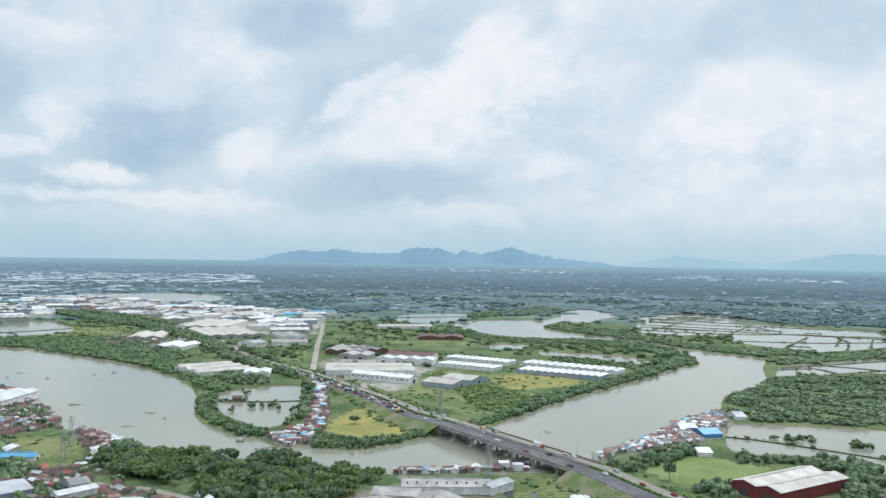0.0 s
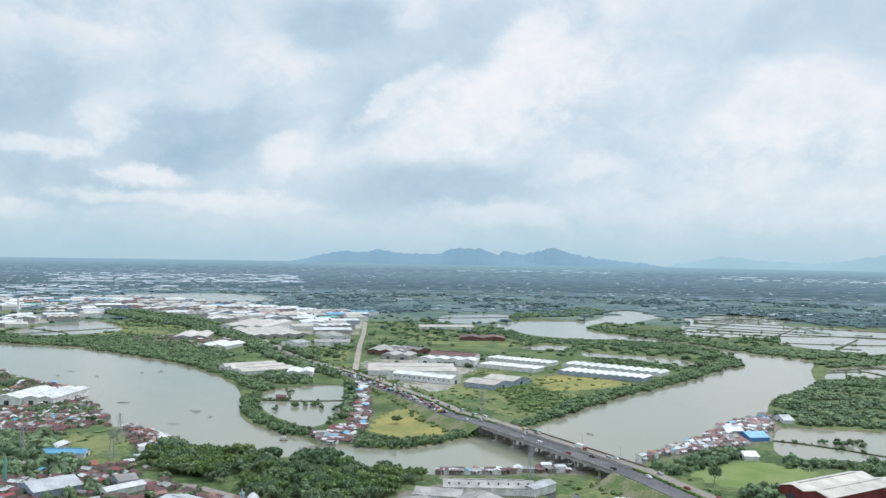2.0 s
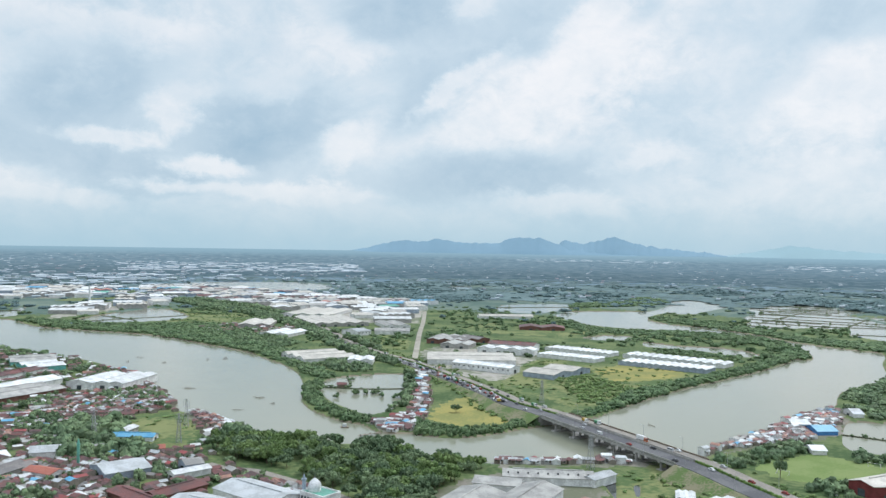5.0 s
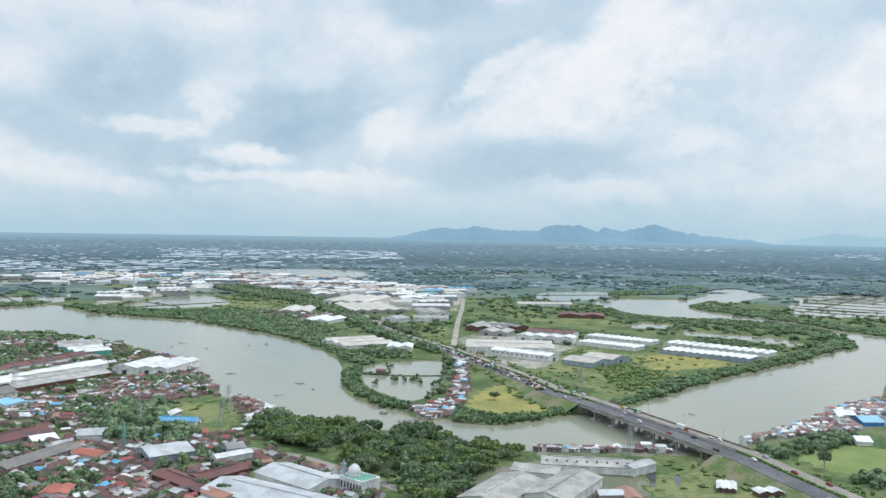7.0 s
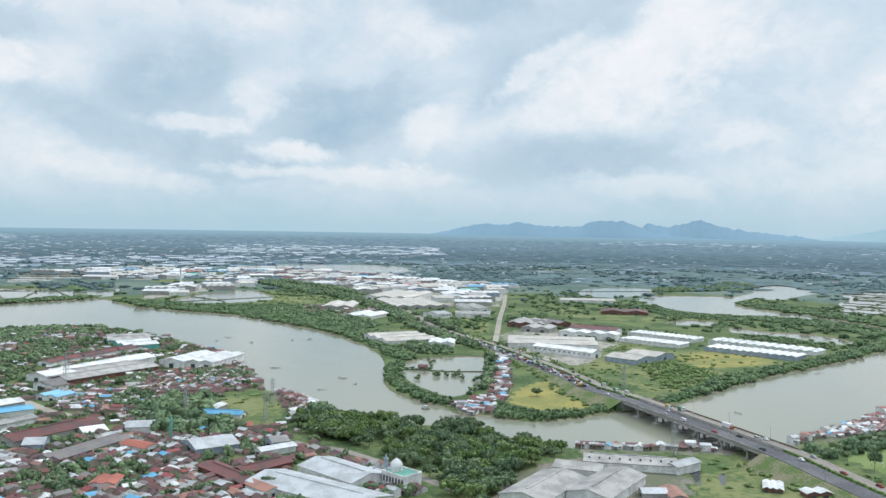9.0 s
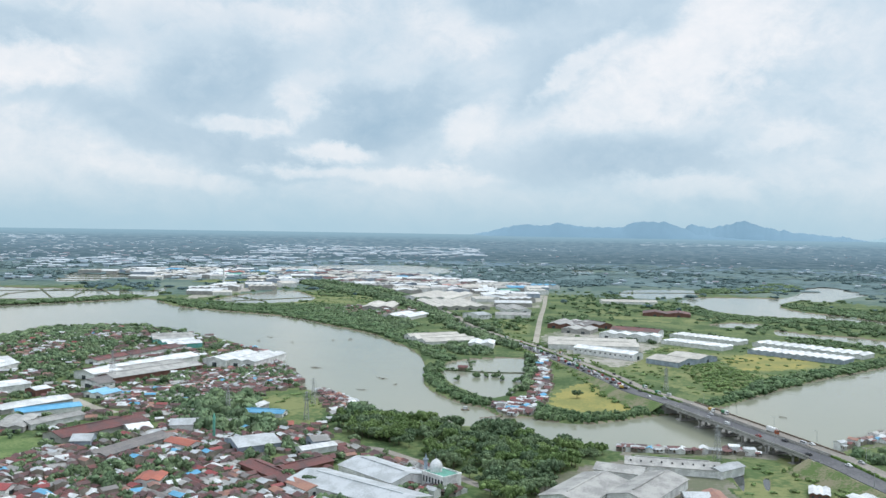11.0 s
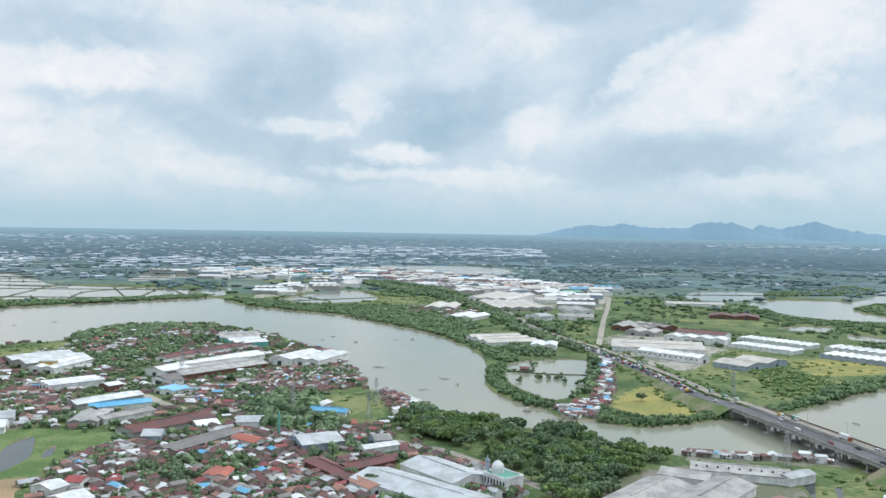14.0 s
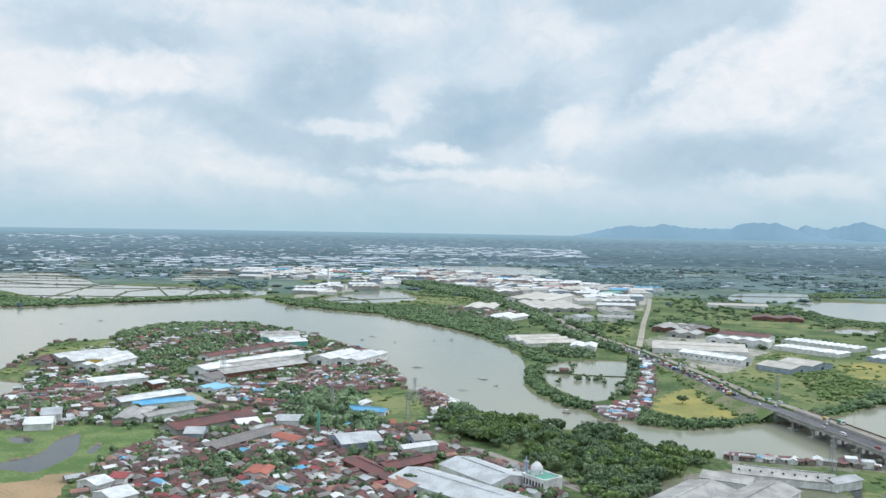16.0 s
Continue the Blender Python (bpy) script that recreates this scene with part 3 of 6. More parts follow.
# pond, heading of the dikes (degrees), gap between them
DIKE_ROWS = [("salt_pond", 25, 95), ("salt_pond", 118, 210), ("salt_pond_b", 25, 90), ("wide_pond", -28, 75), ("wide_pond", 62, 150), ("fish_pond_c", -30, 90), ("fish_pond_d", -28, 80), ("east_pond", 28, 70),
             ("fish_pond", -25, 70), ("west_pond", 55, 120), ("glint_pond_b", 20, 90)]
PYLONS = [(-286, 527), (-231, 532), (-247, 581), (0, 721), (29, 513), (-435, 610)]
FISH_TRAPS = [(-442, 883), (-445, 916), (-401, 884), (-367, 918), (-353, 937), (-238, 703), (-309, 734), (-234, 648), (-844, 842), (-826, 891), (81, 651), (204,
    1046), (176, 858), (-350, 927), (-311, 735), (-233, 702), (-216, 679)]
LONE_TREES = [(-66, 669), (136, 513), (-614, 732), (-645, 596), (-641, 768), (-604, 789), (-666, 739), (-294, 640), (-184, 402), (-169, 394)]

# ---- mesh tools ----
class Shape:
    """Collects faces with a material slot each."""

    def __init__(self, *mats):
        self.v, self.f, self.m, self.mats = [], [], [], list(mats)

    def face(self, pts, slot=0):
        i = len(self.v)
        self.v.extend(tuple(p) for p in pts)
        self.f.append(tuple(range(i, i + len(pts))))
        self.m.append(slot)

    def box(self, x0, x1, y0, y1, z0, z1, slot=0, taper=0.0):
        t = taper
        lo = [(x0, y0, z0), (x1, y0, z0), (x1, y1, z0), (x0, y1, z0)]
        hi = [(x0 + t, y0 + t, z1), (x1 - t, y0 + t, z1), (x1 - t, y1 - t, z1), (x0 + t, y1 - t, z1)]
        i = len(self.v)
        self.v.extend(lo + hi)
        for q in ((3, 2, 1, 0), (4, 5, 6, 7), (0, 1, 5, 4), (1, 2, 6, 5), (2, 3, 7, 6), (3, 0, 4, 7)):
            self.f.append(tuple(i + k for k in q))
            self.m.append(slot)

    def rod(self, a, b, r0, r1=None, sides=5, slot=0):
        a, b, r1 = Vector(a), Vector(b), r0 if r1 is None else r1
        q = (b - a).to_track_quat("Z", "Y")
        i = len(self.v)
        for c, r in ((a, r0), (b, r1)):
            for k in range(sides):
                w = 2 * math.pi * k / sides
                self.v.append(tuple(c + q @ Vector((r * math.cos(w), r * math.sin(w), 0))))
        for k in range(sides):
            j = (k + 1) % sides
            self.f.append((i + k, i + j, i + sides + j, i + sides + k))
            self.m.append(slot)
        self.f.append(tuple(i + sides + k for k in range(sides)))
        self.m.append(slot)

    def mesh(self, name, smooth=False):
        me = bpy.data.meshes.new(name)
        me.from_pydata(self.v, [], self.f)
        for m in self.mats:
            me.materials.append(m)
        if len(self.mats) > 1:
            me.polygons.foreach_set("material_index", self.m)
        if smooth:
            me.polygons.foreach_set("use_smooth", [True] * len(self.f))
        me.update()
        return me


def thing(name, shape, label="", category="", group="", kind="", at=None, smooth=False):
    ob = new(name, shape.mesh(name, smooth) if isinstance(shape, Shape) else shape)
    if at is not None:
        ob.matrix_world = at
    return tagged(ob, label, category, group, kind)


def part(name, shape, parent, label="", at=None, smooth=False):
    ob = new(name, shape.mesh(name, smooth) if isinstance(shape, Shape) else shape)
    ob.parent = parent
    if at is not None:
        ob.matrix_basis = at
    return tagged(ob, label)


def smooth_line(pts, n=4, closed=False):
    """A rounded line through the corners."""
    p = np.array(pts, float)
    out = []
    N = len(p)
    for i in range(N if closed else N - 1):
        a, b, c, d = (p[(i + k) % N] for k in (-1, 0, 1, 2)) if closed else (p[max(i - 1, 0)], p[i], p[i + 1], p[min(i + 2, N - 1)])
        for k in range(n):
            t = k / n
            lin = b + (c - b) * t
            cur = 0.5 * (2 * b + (c - a) * t + (2 * a - 5 * b + 4 * c - d) * t * t + (3 * b - a - 3 * c + d) * t ** 3)
            out.append(0.35 * lin + 0.65 * cur)
    if not closed:
        out.append(p[-1])
    return np.array(out)


def inside(P, poly):
    poly = np.asarray(poly, float)
    x, y = P[:, 0], P[:, 1]
    res = np.zeros(len(P), bool)
    box = (x >= poly[:, 0].min()) & (x <= poly[:, 0].max()) & (y >= poly[:, 1].min()) & (y <= poly[:, 1].max())
    idx = np.nonzero(box)[0]
    if len(idx) == 0:
        return res
    xx, yy, hit = x[idx], y[idx], np.zeros(len(idx), bool)
    for i in range(len(poly)):
        (x0, y0), (x1, y1) = poly[i - 1], poly[i]
        if y0 == y1:
            continue
        hit ^= ((y0 > yy) != (y1 > yy)) & (xx < (x1 - x0) * (yy - y0) / (y1 - y0) + x0)
    res[idx] = hit
    return res


def line_distance(P, line, closed=False):
    line = np.asarray(line, float)
    best = np.full(len(P), 1e9)
    for i in range(0 if closed else 1, len(line)):
        a, b = line[i - 1], line[i]
        d = b - a
        t = np.clip(((P - a) @ d) / max(d @ d, 1e-9), 0, 1)
        best = np.minimum(best, np.hypot(P[:, 0] - a[0] - t * d[0], P[:, 1] - a[1] - t * d[1]))
    return best


def depth_in(P, poly):
    """How far inside the outline each place lies; 0 outside."""
    m = inside(P, poly)
    d = np.zeros(len(P))
    if m.any():
        d[m] = line_distance(P[m], poly, True)
    return d


R_FLAT, R_END = 2900.0, 4850.0
EL_FLAT, EL_END = math.degrees(math.atan(130 / R_FLAT)), 0.5


def rise(r):
    """The height of the ground: flat round the river, a slow rise over the far plain."""
    r = np.asarray(r, float)
    el = EL_FLAT - (np.clip(r, R_FLAT, R_END) - R_FLAT) / (R_END - R_FLAT) * (EL_FLAT - EL_END)
    return np.where(r < R_FLAT, 0.0, 130 - r * np.tan(np.radians(el)))


RIVER = smooth_line(NORTH_BANK_WEST + NORTH_BANK_EAST + SOUTH_BANK_EAST + SOUTH_BANK_WEST + [(-900, 480), (-1500, 900)], 4, True)
POND_LINES = {k: smooth_line(p, 4, True) for k, p in PONDS.items()}
FIELD_LINES = {k: smooth_line(p, 4, True) for k, p in FIELDS.items()}
WATERS = [RIVER] + [p for k, p in POND_LINES.items() if not k.startswith("glint")]


def wet(P, margin=0.0):
    m = np.zeros(len(P), bool)
    for w in WATERS:
        m |= inside(P, w)
    return m


# ---- ground: one sheet from below the camera to the horizon ----
rng = np.random.default_rng(5)
az = np.concatenate([np.arange(-180, -52, 4.0), np.arange(-52, 31, 0.12), np.arange(31, 180, 4.0)])
rad = np.concatenate([[4, 80, 160, 220], np.geomspace(260, 4850, 390), [4890, 4940]])
AZ, RA = np.meshgrid(np.radians(az), rad)
GP = np.stack([(RA * np.sin(AZ)).ravel(), (RA * np.cos(AZ)).ravel()], -1)
gz = rise(RA.ravel())
sunk = np.zeros(len(GP))
for w in WATERS:
    sunk = np.maximum(sunk, depth_in(GP, w))
gz = gz - np.clip(sunk * 0.5, 0, 3.0)
nr, na = RA.shape
ii, jj = np.meshgrid(np.arange(nr - 1), np.arange(na), indexing="ij")
j2 = (jj + 1) % na
quads = np.stack([ii * na + jj, (ii + 1) * na + jj, (ii + 1) * na + j2, ii * na + j2], -1).reshape(-1, 4)[:, ::-1]
centre = GP[quads].mean(1)
slots = ["scrub", "meadow", "lawn", "pitch", "swamp", "earth", "yard", "works_yard", "mud", "hazed_mid_plain", "hazed_far_plain", "far_pond"]
slot = np.zeros(len(quads), np.int32)
cr = np.hypot(centre[:, 0], centre[:, 1])
wob = np.sin(centre[:, 0] * 0.011 + np.sin(centre[:, 1] * 0.007) * 2) * np.sin(centre[:, 1] * 0.009 + 1.3)
# haze-tinted ground colours take over with distance
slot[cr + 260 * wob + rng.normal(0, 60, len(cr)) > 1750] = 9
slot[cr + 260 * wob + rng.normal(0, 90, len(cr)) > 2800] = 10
shake = centre + 2.5 * np.stack([np.sin(centre[:, 1] * 0.31 + np.sin(centre[:, 0] * 0.17) * 2), np.sin(centre[:, 0] * 0.27 + np.sin(centre[:, 1] * 0.19) * 2)], -1)
for k, p in VILLAGES.items():
    slot[inside(shake, p)] = 6
for k, p in WORKS.items():
    slot[inside(shake, p)] = 7
cover = {"yellow_meadow": 1, "east_lawn": 2, "football_pitch": 3, "swamp_grass": 4, "bare_earth": 5, "green_field": 2, "green_strip": 2, "tower_field": 2, "headland_lawn": 2, "dry_field": 1,
         "far_field": 2, "far_field_b": 2, "far_field_c": 2, "far_field_d": 2, "factory_yard": 7, "timber_yard": 6, "mill_yard": 6}
for k, p in FIELD_LINES.items():
    slot[inside(shake, p)] = cover[k]
# glint ponds have no water: their sky reflection is painted on the ground
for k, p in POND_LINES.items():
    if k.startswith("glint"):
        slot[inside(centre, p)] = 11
slot[gz[quads].min(1) < -1.2] = np.where(slot[gz[quads].min(1) < -1.2] < 9, 8, slot[gz[quads].min(1) < -1.2])
gm = bpy.data.meshes.new("ground")
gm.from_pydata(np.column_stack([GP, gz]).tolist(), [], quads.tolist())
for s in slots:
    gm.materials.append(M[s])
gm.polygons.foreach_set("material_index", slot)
gm.polygons.foreach_set("use_smooth", [True] * len(quads))
gm.update()
thing("ground", gm, "flat green river plain of scrub, meadow and yards", "ground", kind="structure")
wsh = Shape(M["water"])
wsh.face([(2880 * math.sin(q), 2880 * math.cos(q), -0.9) for q in np.linspace(0, -2 * math.pi, 97)[:-1]])
for k in ("swamp_lake", "swamp_pool", "swamp_pool_b", "canal", "canal_b"):
    sw = Shape(M["swamp_water"])
    sw.face([(x, y, -0.85) for x, y in POND_LINES[k]])
    thing("swamp_water", sw, "still dark pond water", "water", kind="structure")
thing("water", wsh, "murky grey-green river and ponds with fine ripples", "water", kind="structure")


# ---- mountains on the horizon ----
def ridge(name, profile, dist, material, label, seed):
    pa, pe = zip(*profile)
    grid_a = np.linspace(pa[0], pa[-1], 160)
    top = np.interp(grid_a, pa, pe)
    rg = np.random.default_rng(seed)
    top += np.convolve(rg.normal(0, 0.05, 160), [0.25, 0.5, 0.25], "same") * (top > -0.3)
    s = Shape(material)
    rows = 9
    V = []
    for k in range(rows):
        f = k / (rows - 1)
        el = -0.62 + (top + 0.62) * f ** 0.8
        rr = np.full(160, dist - 130 * (1 - f))
        for a, e, q in zip(grid_a, el, rr):
            a = math.radians(a)
            V.append((q * math.sin(a), q * math.cos(a), 130 + q * math.tan(math.radians(e))))
    s.v = V
    for k in range(rows - 1):
        for i in range(159):
            s.f.append((k * 160 + i, k * 160 + i + 1, (k + 1) * 160 + i + 1, (k + 1) * 160 + i))
            s.m.append(0)
    return thing(name, s, label, "mountain", kind="structure", smooth=True)


# bluish base plus emission: distance haze put into the mountains' own colour
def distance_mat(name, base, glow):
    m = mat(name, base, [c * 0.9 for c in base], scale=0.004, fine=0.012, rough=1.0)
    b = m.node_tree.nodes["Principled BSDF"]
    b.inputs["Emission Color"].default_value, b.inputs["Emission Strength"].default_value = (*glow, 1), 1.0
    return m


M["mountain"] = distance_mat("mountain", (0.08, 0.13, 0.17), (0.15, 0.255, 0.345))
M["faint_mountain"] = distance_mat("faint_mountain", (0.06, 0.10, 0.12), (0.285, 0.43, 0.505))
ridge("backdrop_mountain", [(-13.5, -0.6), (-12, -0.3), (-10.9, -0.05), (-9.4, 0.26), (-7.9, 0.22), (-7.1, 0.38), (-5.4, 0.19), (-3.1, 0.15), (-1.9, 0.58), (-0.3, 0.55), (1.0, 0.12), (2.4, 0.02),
                            (4.0, -0.15), (6.5, -0.35), (8.0, -0.6)], 4900, M["mountain"], "mountain ridge with a flat-topped summit, blue haze painted as glow", 3)
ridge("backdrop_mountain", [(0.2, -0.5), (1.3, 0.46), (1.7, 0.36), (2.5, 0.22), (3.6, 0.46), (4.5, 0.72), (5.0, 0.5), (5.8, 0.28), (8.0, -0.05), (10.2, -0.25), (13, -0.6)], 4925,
      M["mountain"], "mountain with a pointed peak, blue haze painted as glow", 4)
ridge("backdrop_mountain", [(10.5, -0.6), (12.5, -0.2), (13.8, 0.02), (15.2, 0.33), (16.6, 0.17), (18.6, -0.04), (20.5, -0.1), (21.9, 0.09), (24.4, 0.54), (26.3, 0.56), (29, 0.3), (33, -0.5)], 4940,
      M["faint_mountain"], "pale distant hills almost lost in painted haze glow", 5)


# the last of the plain before the horizon, its bright haze painted as emission
def backdrop_plain():
    m = bpy.data.materials.new("painted_haze")
    m.use_nodes = True
    n, l = m.node_tree.nodes, m.node_tree.links
    n.clear()

    def calc(op, a, b=0.0):
        q = n.new("ShaderNodeMath")
        q.operation = op
        for i, v in enumerate((a, b)):
            if isinstance(v, (int, float)):
                q.inputs[i].default_value = v
            else:
                l.new(v, q.inputs[i])
        return q.outputs[0]

    def blend(fac, a, b):
        q = n.new("ShaderNodeMix")
        q.data_type = "RGBA"
        l.new(fac, q.inputs[0])
        for i, v in ((6, a), (7, b)):
            if isinstance(v, tuple):
                q.inputs[i].default_value = (*v, 1)
            else:
                l.new(v, q.inputs[i])
        return q.outputs[2]

    def spread(v, lo, hi):
        q = n.new("ShaderNodeMapRange")
        q.interpolation_type = "SMOOTHSTEP"
        l.new(v, q.inputs[0])
        q.inputs[1].default_value, q.inputs[2].default_value = lo, hi
        return q.outputs[0]

    uv = n.new("ShaderNodeUVMap")
    sep = n.new("ShaderNodeSeparateXYZ")
    l.new(uv.outputs[0], sep.inputs[0])

    def grain(su, sv, detail):
        c = n.new("ShaderNodeCombineXYZ")
        l.new(calc("MULTIPLY", sep.outputs[0], su), c.inputs[0])
        l.new(calc("MULTIPLY", sep.outputs[1], sv), c.inputs[1])
        t = n.new("ShaderNodeTexNoise")
        t.inputs["Scale"].default_value, t.inputs["Detail"].default_value, t.inputs["Roughness"].default_value = 1.0, detail, 0.6
        l.new(c.outputs[0], t.inputs["Vector"])
        return t.outputs["Fac"]

    # wood tones with blue haze mixed in, stronger towards the far edge
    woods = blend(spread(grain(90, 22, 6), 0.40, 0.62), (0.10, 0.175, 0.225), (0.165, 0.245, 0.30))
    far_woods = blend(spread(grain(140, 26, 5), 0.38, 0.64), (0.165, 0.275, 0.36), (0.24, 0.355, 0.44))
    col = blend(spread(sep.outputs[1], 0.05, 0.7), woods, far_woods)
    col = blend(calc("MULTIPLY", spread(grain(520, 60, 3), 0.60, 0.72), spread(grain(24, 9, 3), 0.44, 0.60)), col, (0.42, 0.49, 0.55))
    # the far edge fades into a painted haze colour
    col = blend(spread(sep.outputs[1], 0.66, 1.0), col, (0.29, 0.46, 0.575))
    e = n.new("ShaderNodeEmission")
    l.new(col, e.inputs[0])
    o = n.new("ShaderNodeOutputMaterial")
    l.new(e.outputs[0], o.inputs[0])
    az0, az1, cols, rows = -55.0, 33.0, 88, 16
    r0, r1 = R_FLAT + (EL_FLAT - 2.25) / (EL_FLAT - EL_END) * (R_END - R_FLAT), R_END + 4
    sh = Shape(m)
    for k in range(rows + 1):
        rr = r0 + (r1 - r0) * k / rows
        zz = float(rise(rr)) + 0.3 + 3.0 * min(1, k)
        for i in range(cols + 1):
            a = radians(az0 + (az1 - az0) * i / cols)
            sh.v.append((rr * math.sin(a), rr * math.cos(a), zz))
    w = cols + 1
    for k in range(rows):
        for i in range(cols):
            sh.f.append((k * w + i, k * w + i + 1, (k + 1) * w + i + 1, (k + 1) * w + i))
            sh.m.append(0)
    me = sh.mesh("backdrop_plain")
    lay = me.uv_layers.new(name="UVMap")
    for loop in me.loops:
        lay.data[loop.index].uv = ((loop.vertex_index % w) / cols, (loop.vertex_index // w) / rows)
    return thing("backdrop_plain", me, "glowing backdrop of woods and towns below the horizon, blue haze painted in", "backdrop", kind="structure")


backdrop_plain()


# ---- roads and bridge ----
def ribbon(line, width, z, material, thick=0.5, off=0.0):
    """A strip along a line (x, y, z), with its sides going down."""
    p = np.array(line, float)
    d = np.gradient(p[:, :2], axis=0)
    d /= np.hypot(d[:, 0], d[:, 1])[:, None]
    n = np.stack([d[:, 1], -d[:, 0]], -1)
    s = Shape(material)
    L, Rr = p[:, :2] + n * (off - width / 2), p[:, :2] + n * (off + width / 2)
    for i in range(len(p) - 1):
        za, zb = p[i, 2] + z, p[i + 1, 2] + z
        a, b, c, e = (*L[i], za), (*Rr[i], za), (*Rr[i + 1], zb), (*L[i + 1], zb)
        lo = lambda q: (q[0], q[1], q[2] - thick)
        s.face([a, b, c, e])
        s.face([b, lo(b), lo(c), c])
        s.face([lo(a), a, e, lo(e)])
        s.face([lo(b), lo(a), lo(e), lo(c)])
    for i in (0, -1):
        za = p[i, 2] + z
        q = [(*L[i], za), (*Rr[i], za), (*Rr[i], za - thick), (*L[i], za - thick)]
        s.face(q if i else q[::-1])
    return s


UX, UY, NX, NY = 0.522, -0.853, 0.853, 0.522


def along(s, o=0.0):
    """A place on the straight of the highway: s along it (southwards), o across (eastwards) from the middle."""
    return NX * (342 + o) + UX * s, NY * (342 + o) + UY * s


DECK = 7.0
straight = [(*along(s), z) for s, z in ((-100, 0.8), (-240, 1.2), (-310, 2.4), (-350, 4.6), (-392, DECK), (-540, DECK))]
HIGHWAY = smooth_line(straight + [(-21, 688, 5.4), (-39, 737, 3.6), (-60, 783, 2.4), (-88, 837, 1.6), (-118, 894, 1.1), (-137, 928, 0.8), (-165, 968, 0.6), (-200, 1016, 0.5)] + [(x, y, 0.5) for x, y in ROAD_WEST[5:]], 6)
south_end = HIGHWAY[:25]          # the approach from the south, up to the abutment
deck_line = HIGHWAY[24:31]
north_end = HIGHWAY[30:]
slope_bushes = []
EMB = mat("embankment", (0.10, 0.15, 0.05), (0.22, 0.20, 0.13), scale=0.08, fine=0.8, rough=0.95, bump=0.4)
for seg, tag in ((south_end, "road_south"), (north_end, "road_north")):
    thing(tag, ribbon(seg, 13.0, 0.0, M["asphalt"], 0.3, -5.8), "dark asphalt carriageway of the highway", "road", kind="structure")
    thing(tag + "_old", ribbon(seg, 9.0, 0.0, M["old_asphalt"], 0.3, 7.6), "worn pale carriageway of the highway", "road", kind="structure")
    es = Shape(EMB)
    ed = np.gradient(seg[:, :2], axis=0)
    ed /= np.hypot(ed[:, 0], ed[:, 1])[:, None]
    en = np.stack([ed[:, 1], -ed[:, 0]], -1)
    cross = []
    for c, n in zip(seg, en):
        top = c[2] - 0.31
        cross.append([(*(c[:2] + n * o), z) for o, z in ((-14 - 2.0 * (top + 0.6), -0.6), (-13.6, top), (13.2, top), (13.6 + 2.0 * (top + 0.6), -0.6))])
    for a, c in zip(cross, cross[1:]):
        for q in range(3):
            es.face([a[q], a[q + 1], c[q + 1], c[q]])
    thing("embankment", es, "grassy sloping road embankment", "embankment", kind="structure")
    for c, n in zip(seg, en):
        for side in (-1, 1):
            for _ in range(3):
                if math.hypot(c[0], c[1]) < 1100 and rng.random() < 0.75:
                    o = side * (15.5 + rng.uniform(0, 5) + c[2])
                    slope_bushes.append((c[0] + n[0] * o + rng.normal(0, 4), c[1] + n[1] * o + rng.normal(0, 4), 0.0, rng.uniform(1.5, 3.2), rng.uniform(1.6, 3.6)))
    hs = Shape(M["hedge"])
    seg2 = seg[::1]
    for i in range(len(seg2) - 1):
        a, b = seg2[i], seg2[i + 1]
        if math.hypot(a[0], a[1]) > 1000:
            break
        n = max(1, int(np.hypot(*(b - a)[:2]) / 1.2))
        d = (b - a)[:2] / np.hypot(*(b - a)[:2])
        for k in range(n):
            c = a + (b - a) * (k / n)
            ox, oy = d[1] * 1.9, -d[0] * 1.9
            q = 0.8 + 0.4 * rng.random()
            hs.box(c[0] + ox - q, c[0] + ox + q, c[1] + oy - q, c[1] + oy + q, c[2] - 0.2, c[2] + 0.7 + 0.6 * rng.random(), taper=0.3)
    thing("median_hedge", hs, "low green hedge between the carriageways", "hedge", kind="stuff")
thing("factory_road", ribbon([(x, y, 0.15) for x, y in smooth_line(ROAD_FACTORY, 4)], 7, 0, M["dirt_road"], 0.4), "pale dusty road between factories", "road", kind="structure")
thing("village_lane", ribbon([(x, y, 0.12) for x, y in smooth_line(LANE_VILLAGE, 4)], 6, 0, M["old_asphalt"], 0.4), "narrow grey village lane beside the wood", "road", kind="structure")
thing("west_lane", ribbon([(x, y, 0.12) for x, y in smooth_line(LANE_WEST, 4)], 8, 0, M["dirt_road"], 0.4), "pale lane through the village", "road", kind="structure")

bridge = tagged(new("bridge"), "concrete river bridge with two parallel decks on piers", "bridge")
part("deck", ribbon(deck_line, 13.0, 0.0, M["asphalt"], 0.35, -5.8), bridge, "dark asphalt deck")
part("deck", ribbon(deck_line, 9.0, 0.0, M["old_asphalt"], 0.35, 7.6), bridge, "pale worn deck")
for o in (-11.9, -8.5, -4.5, -0.3):
    part("girder", ribbon(deck_line, 0.9, -0.36, M["concrete"], 1.5, o), bridge)
for o in (3.6, 7.6, 11.6):
    part("girder", ribbon(deck_line, 0.9, -0.36, M["concrete"], 1.5, o), bridge)
for o in (-12.3, 0.6, 3.1, 12.1):
    part("parapet", ribbon(deck_line, 0.35, 0.95, M["concrete"] if o != 12.1 else M["plank"], 0.95, o), bridge)
for o in (-9.0, -5.8, -2.6, 7.6):
    for s in range(-537, -396, 9):
        x0, y0 = along(s, o)
        x1, y1 = along(s + 4, o)
        part("lane_mark", ribbon([(x0, y0, DECK), (x1, y1, DECK)], 0.22, 0.012, M["paint"], 0.008), bridge)
pier = Shape(M["concrete"])
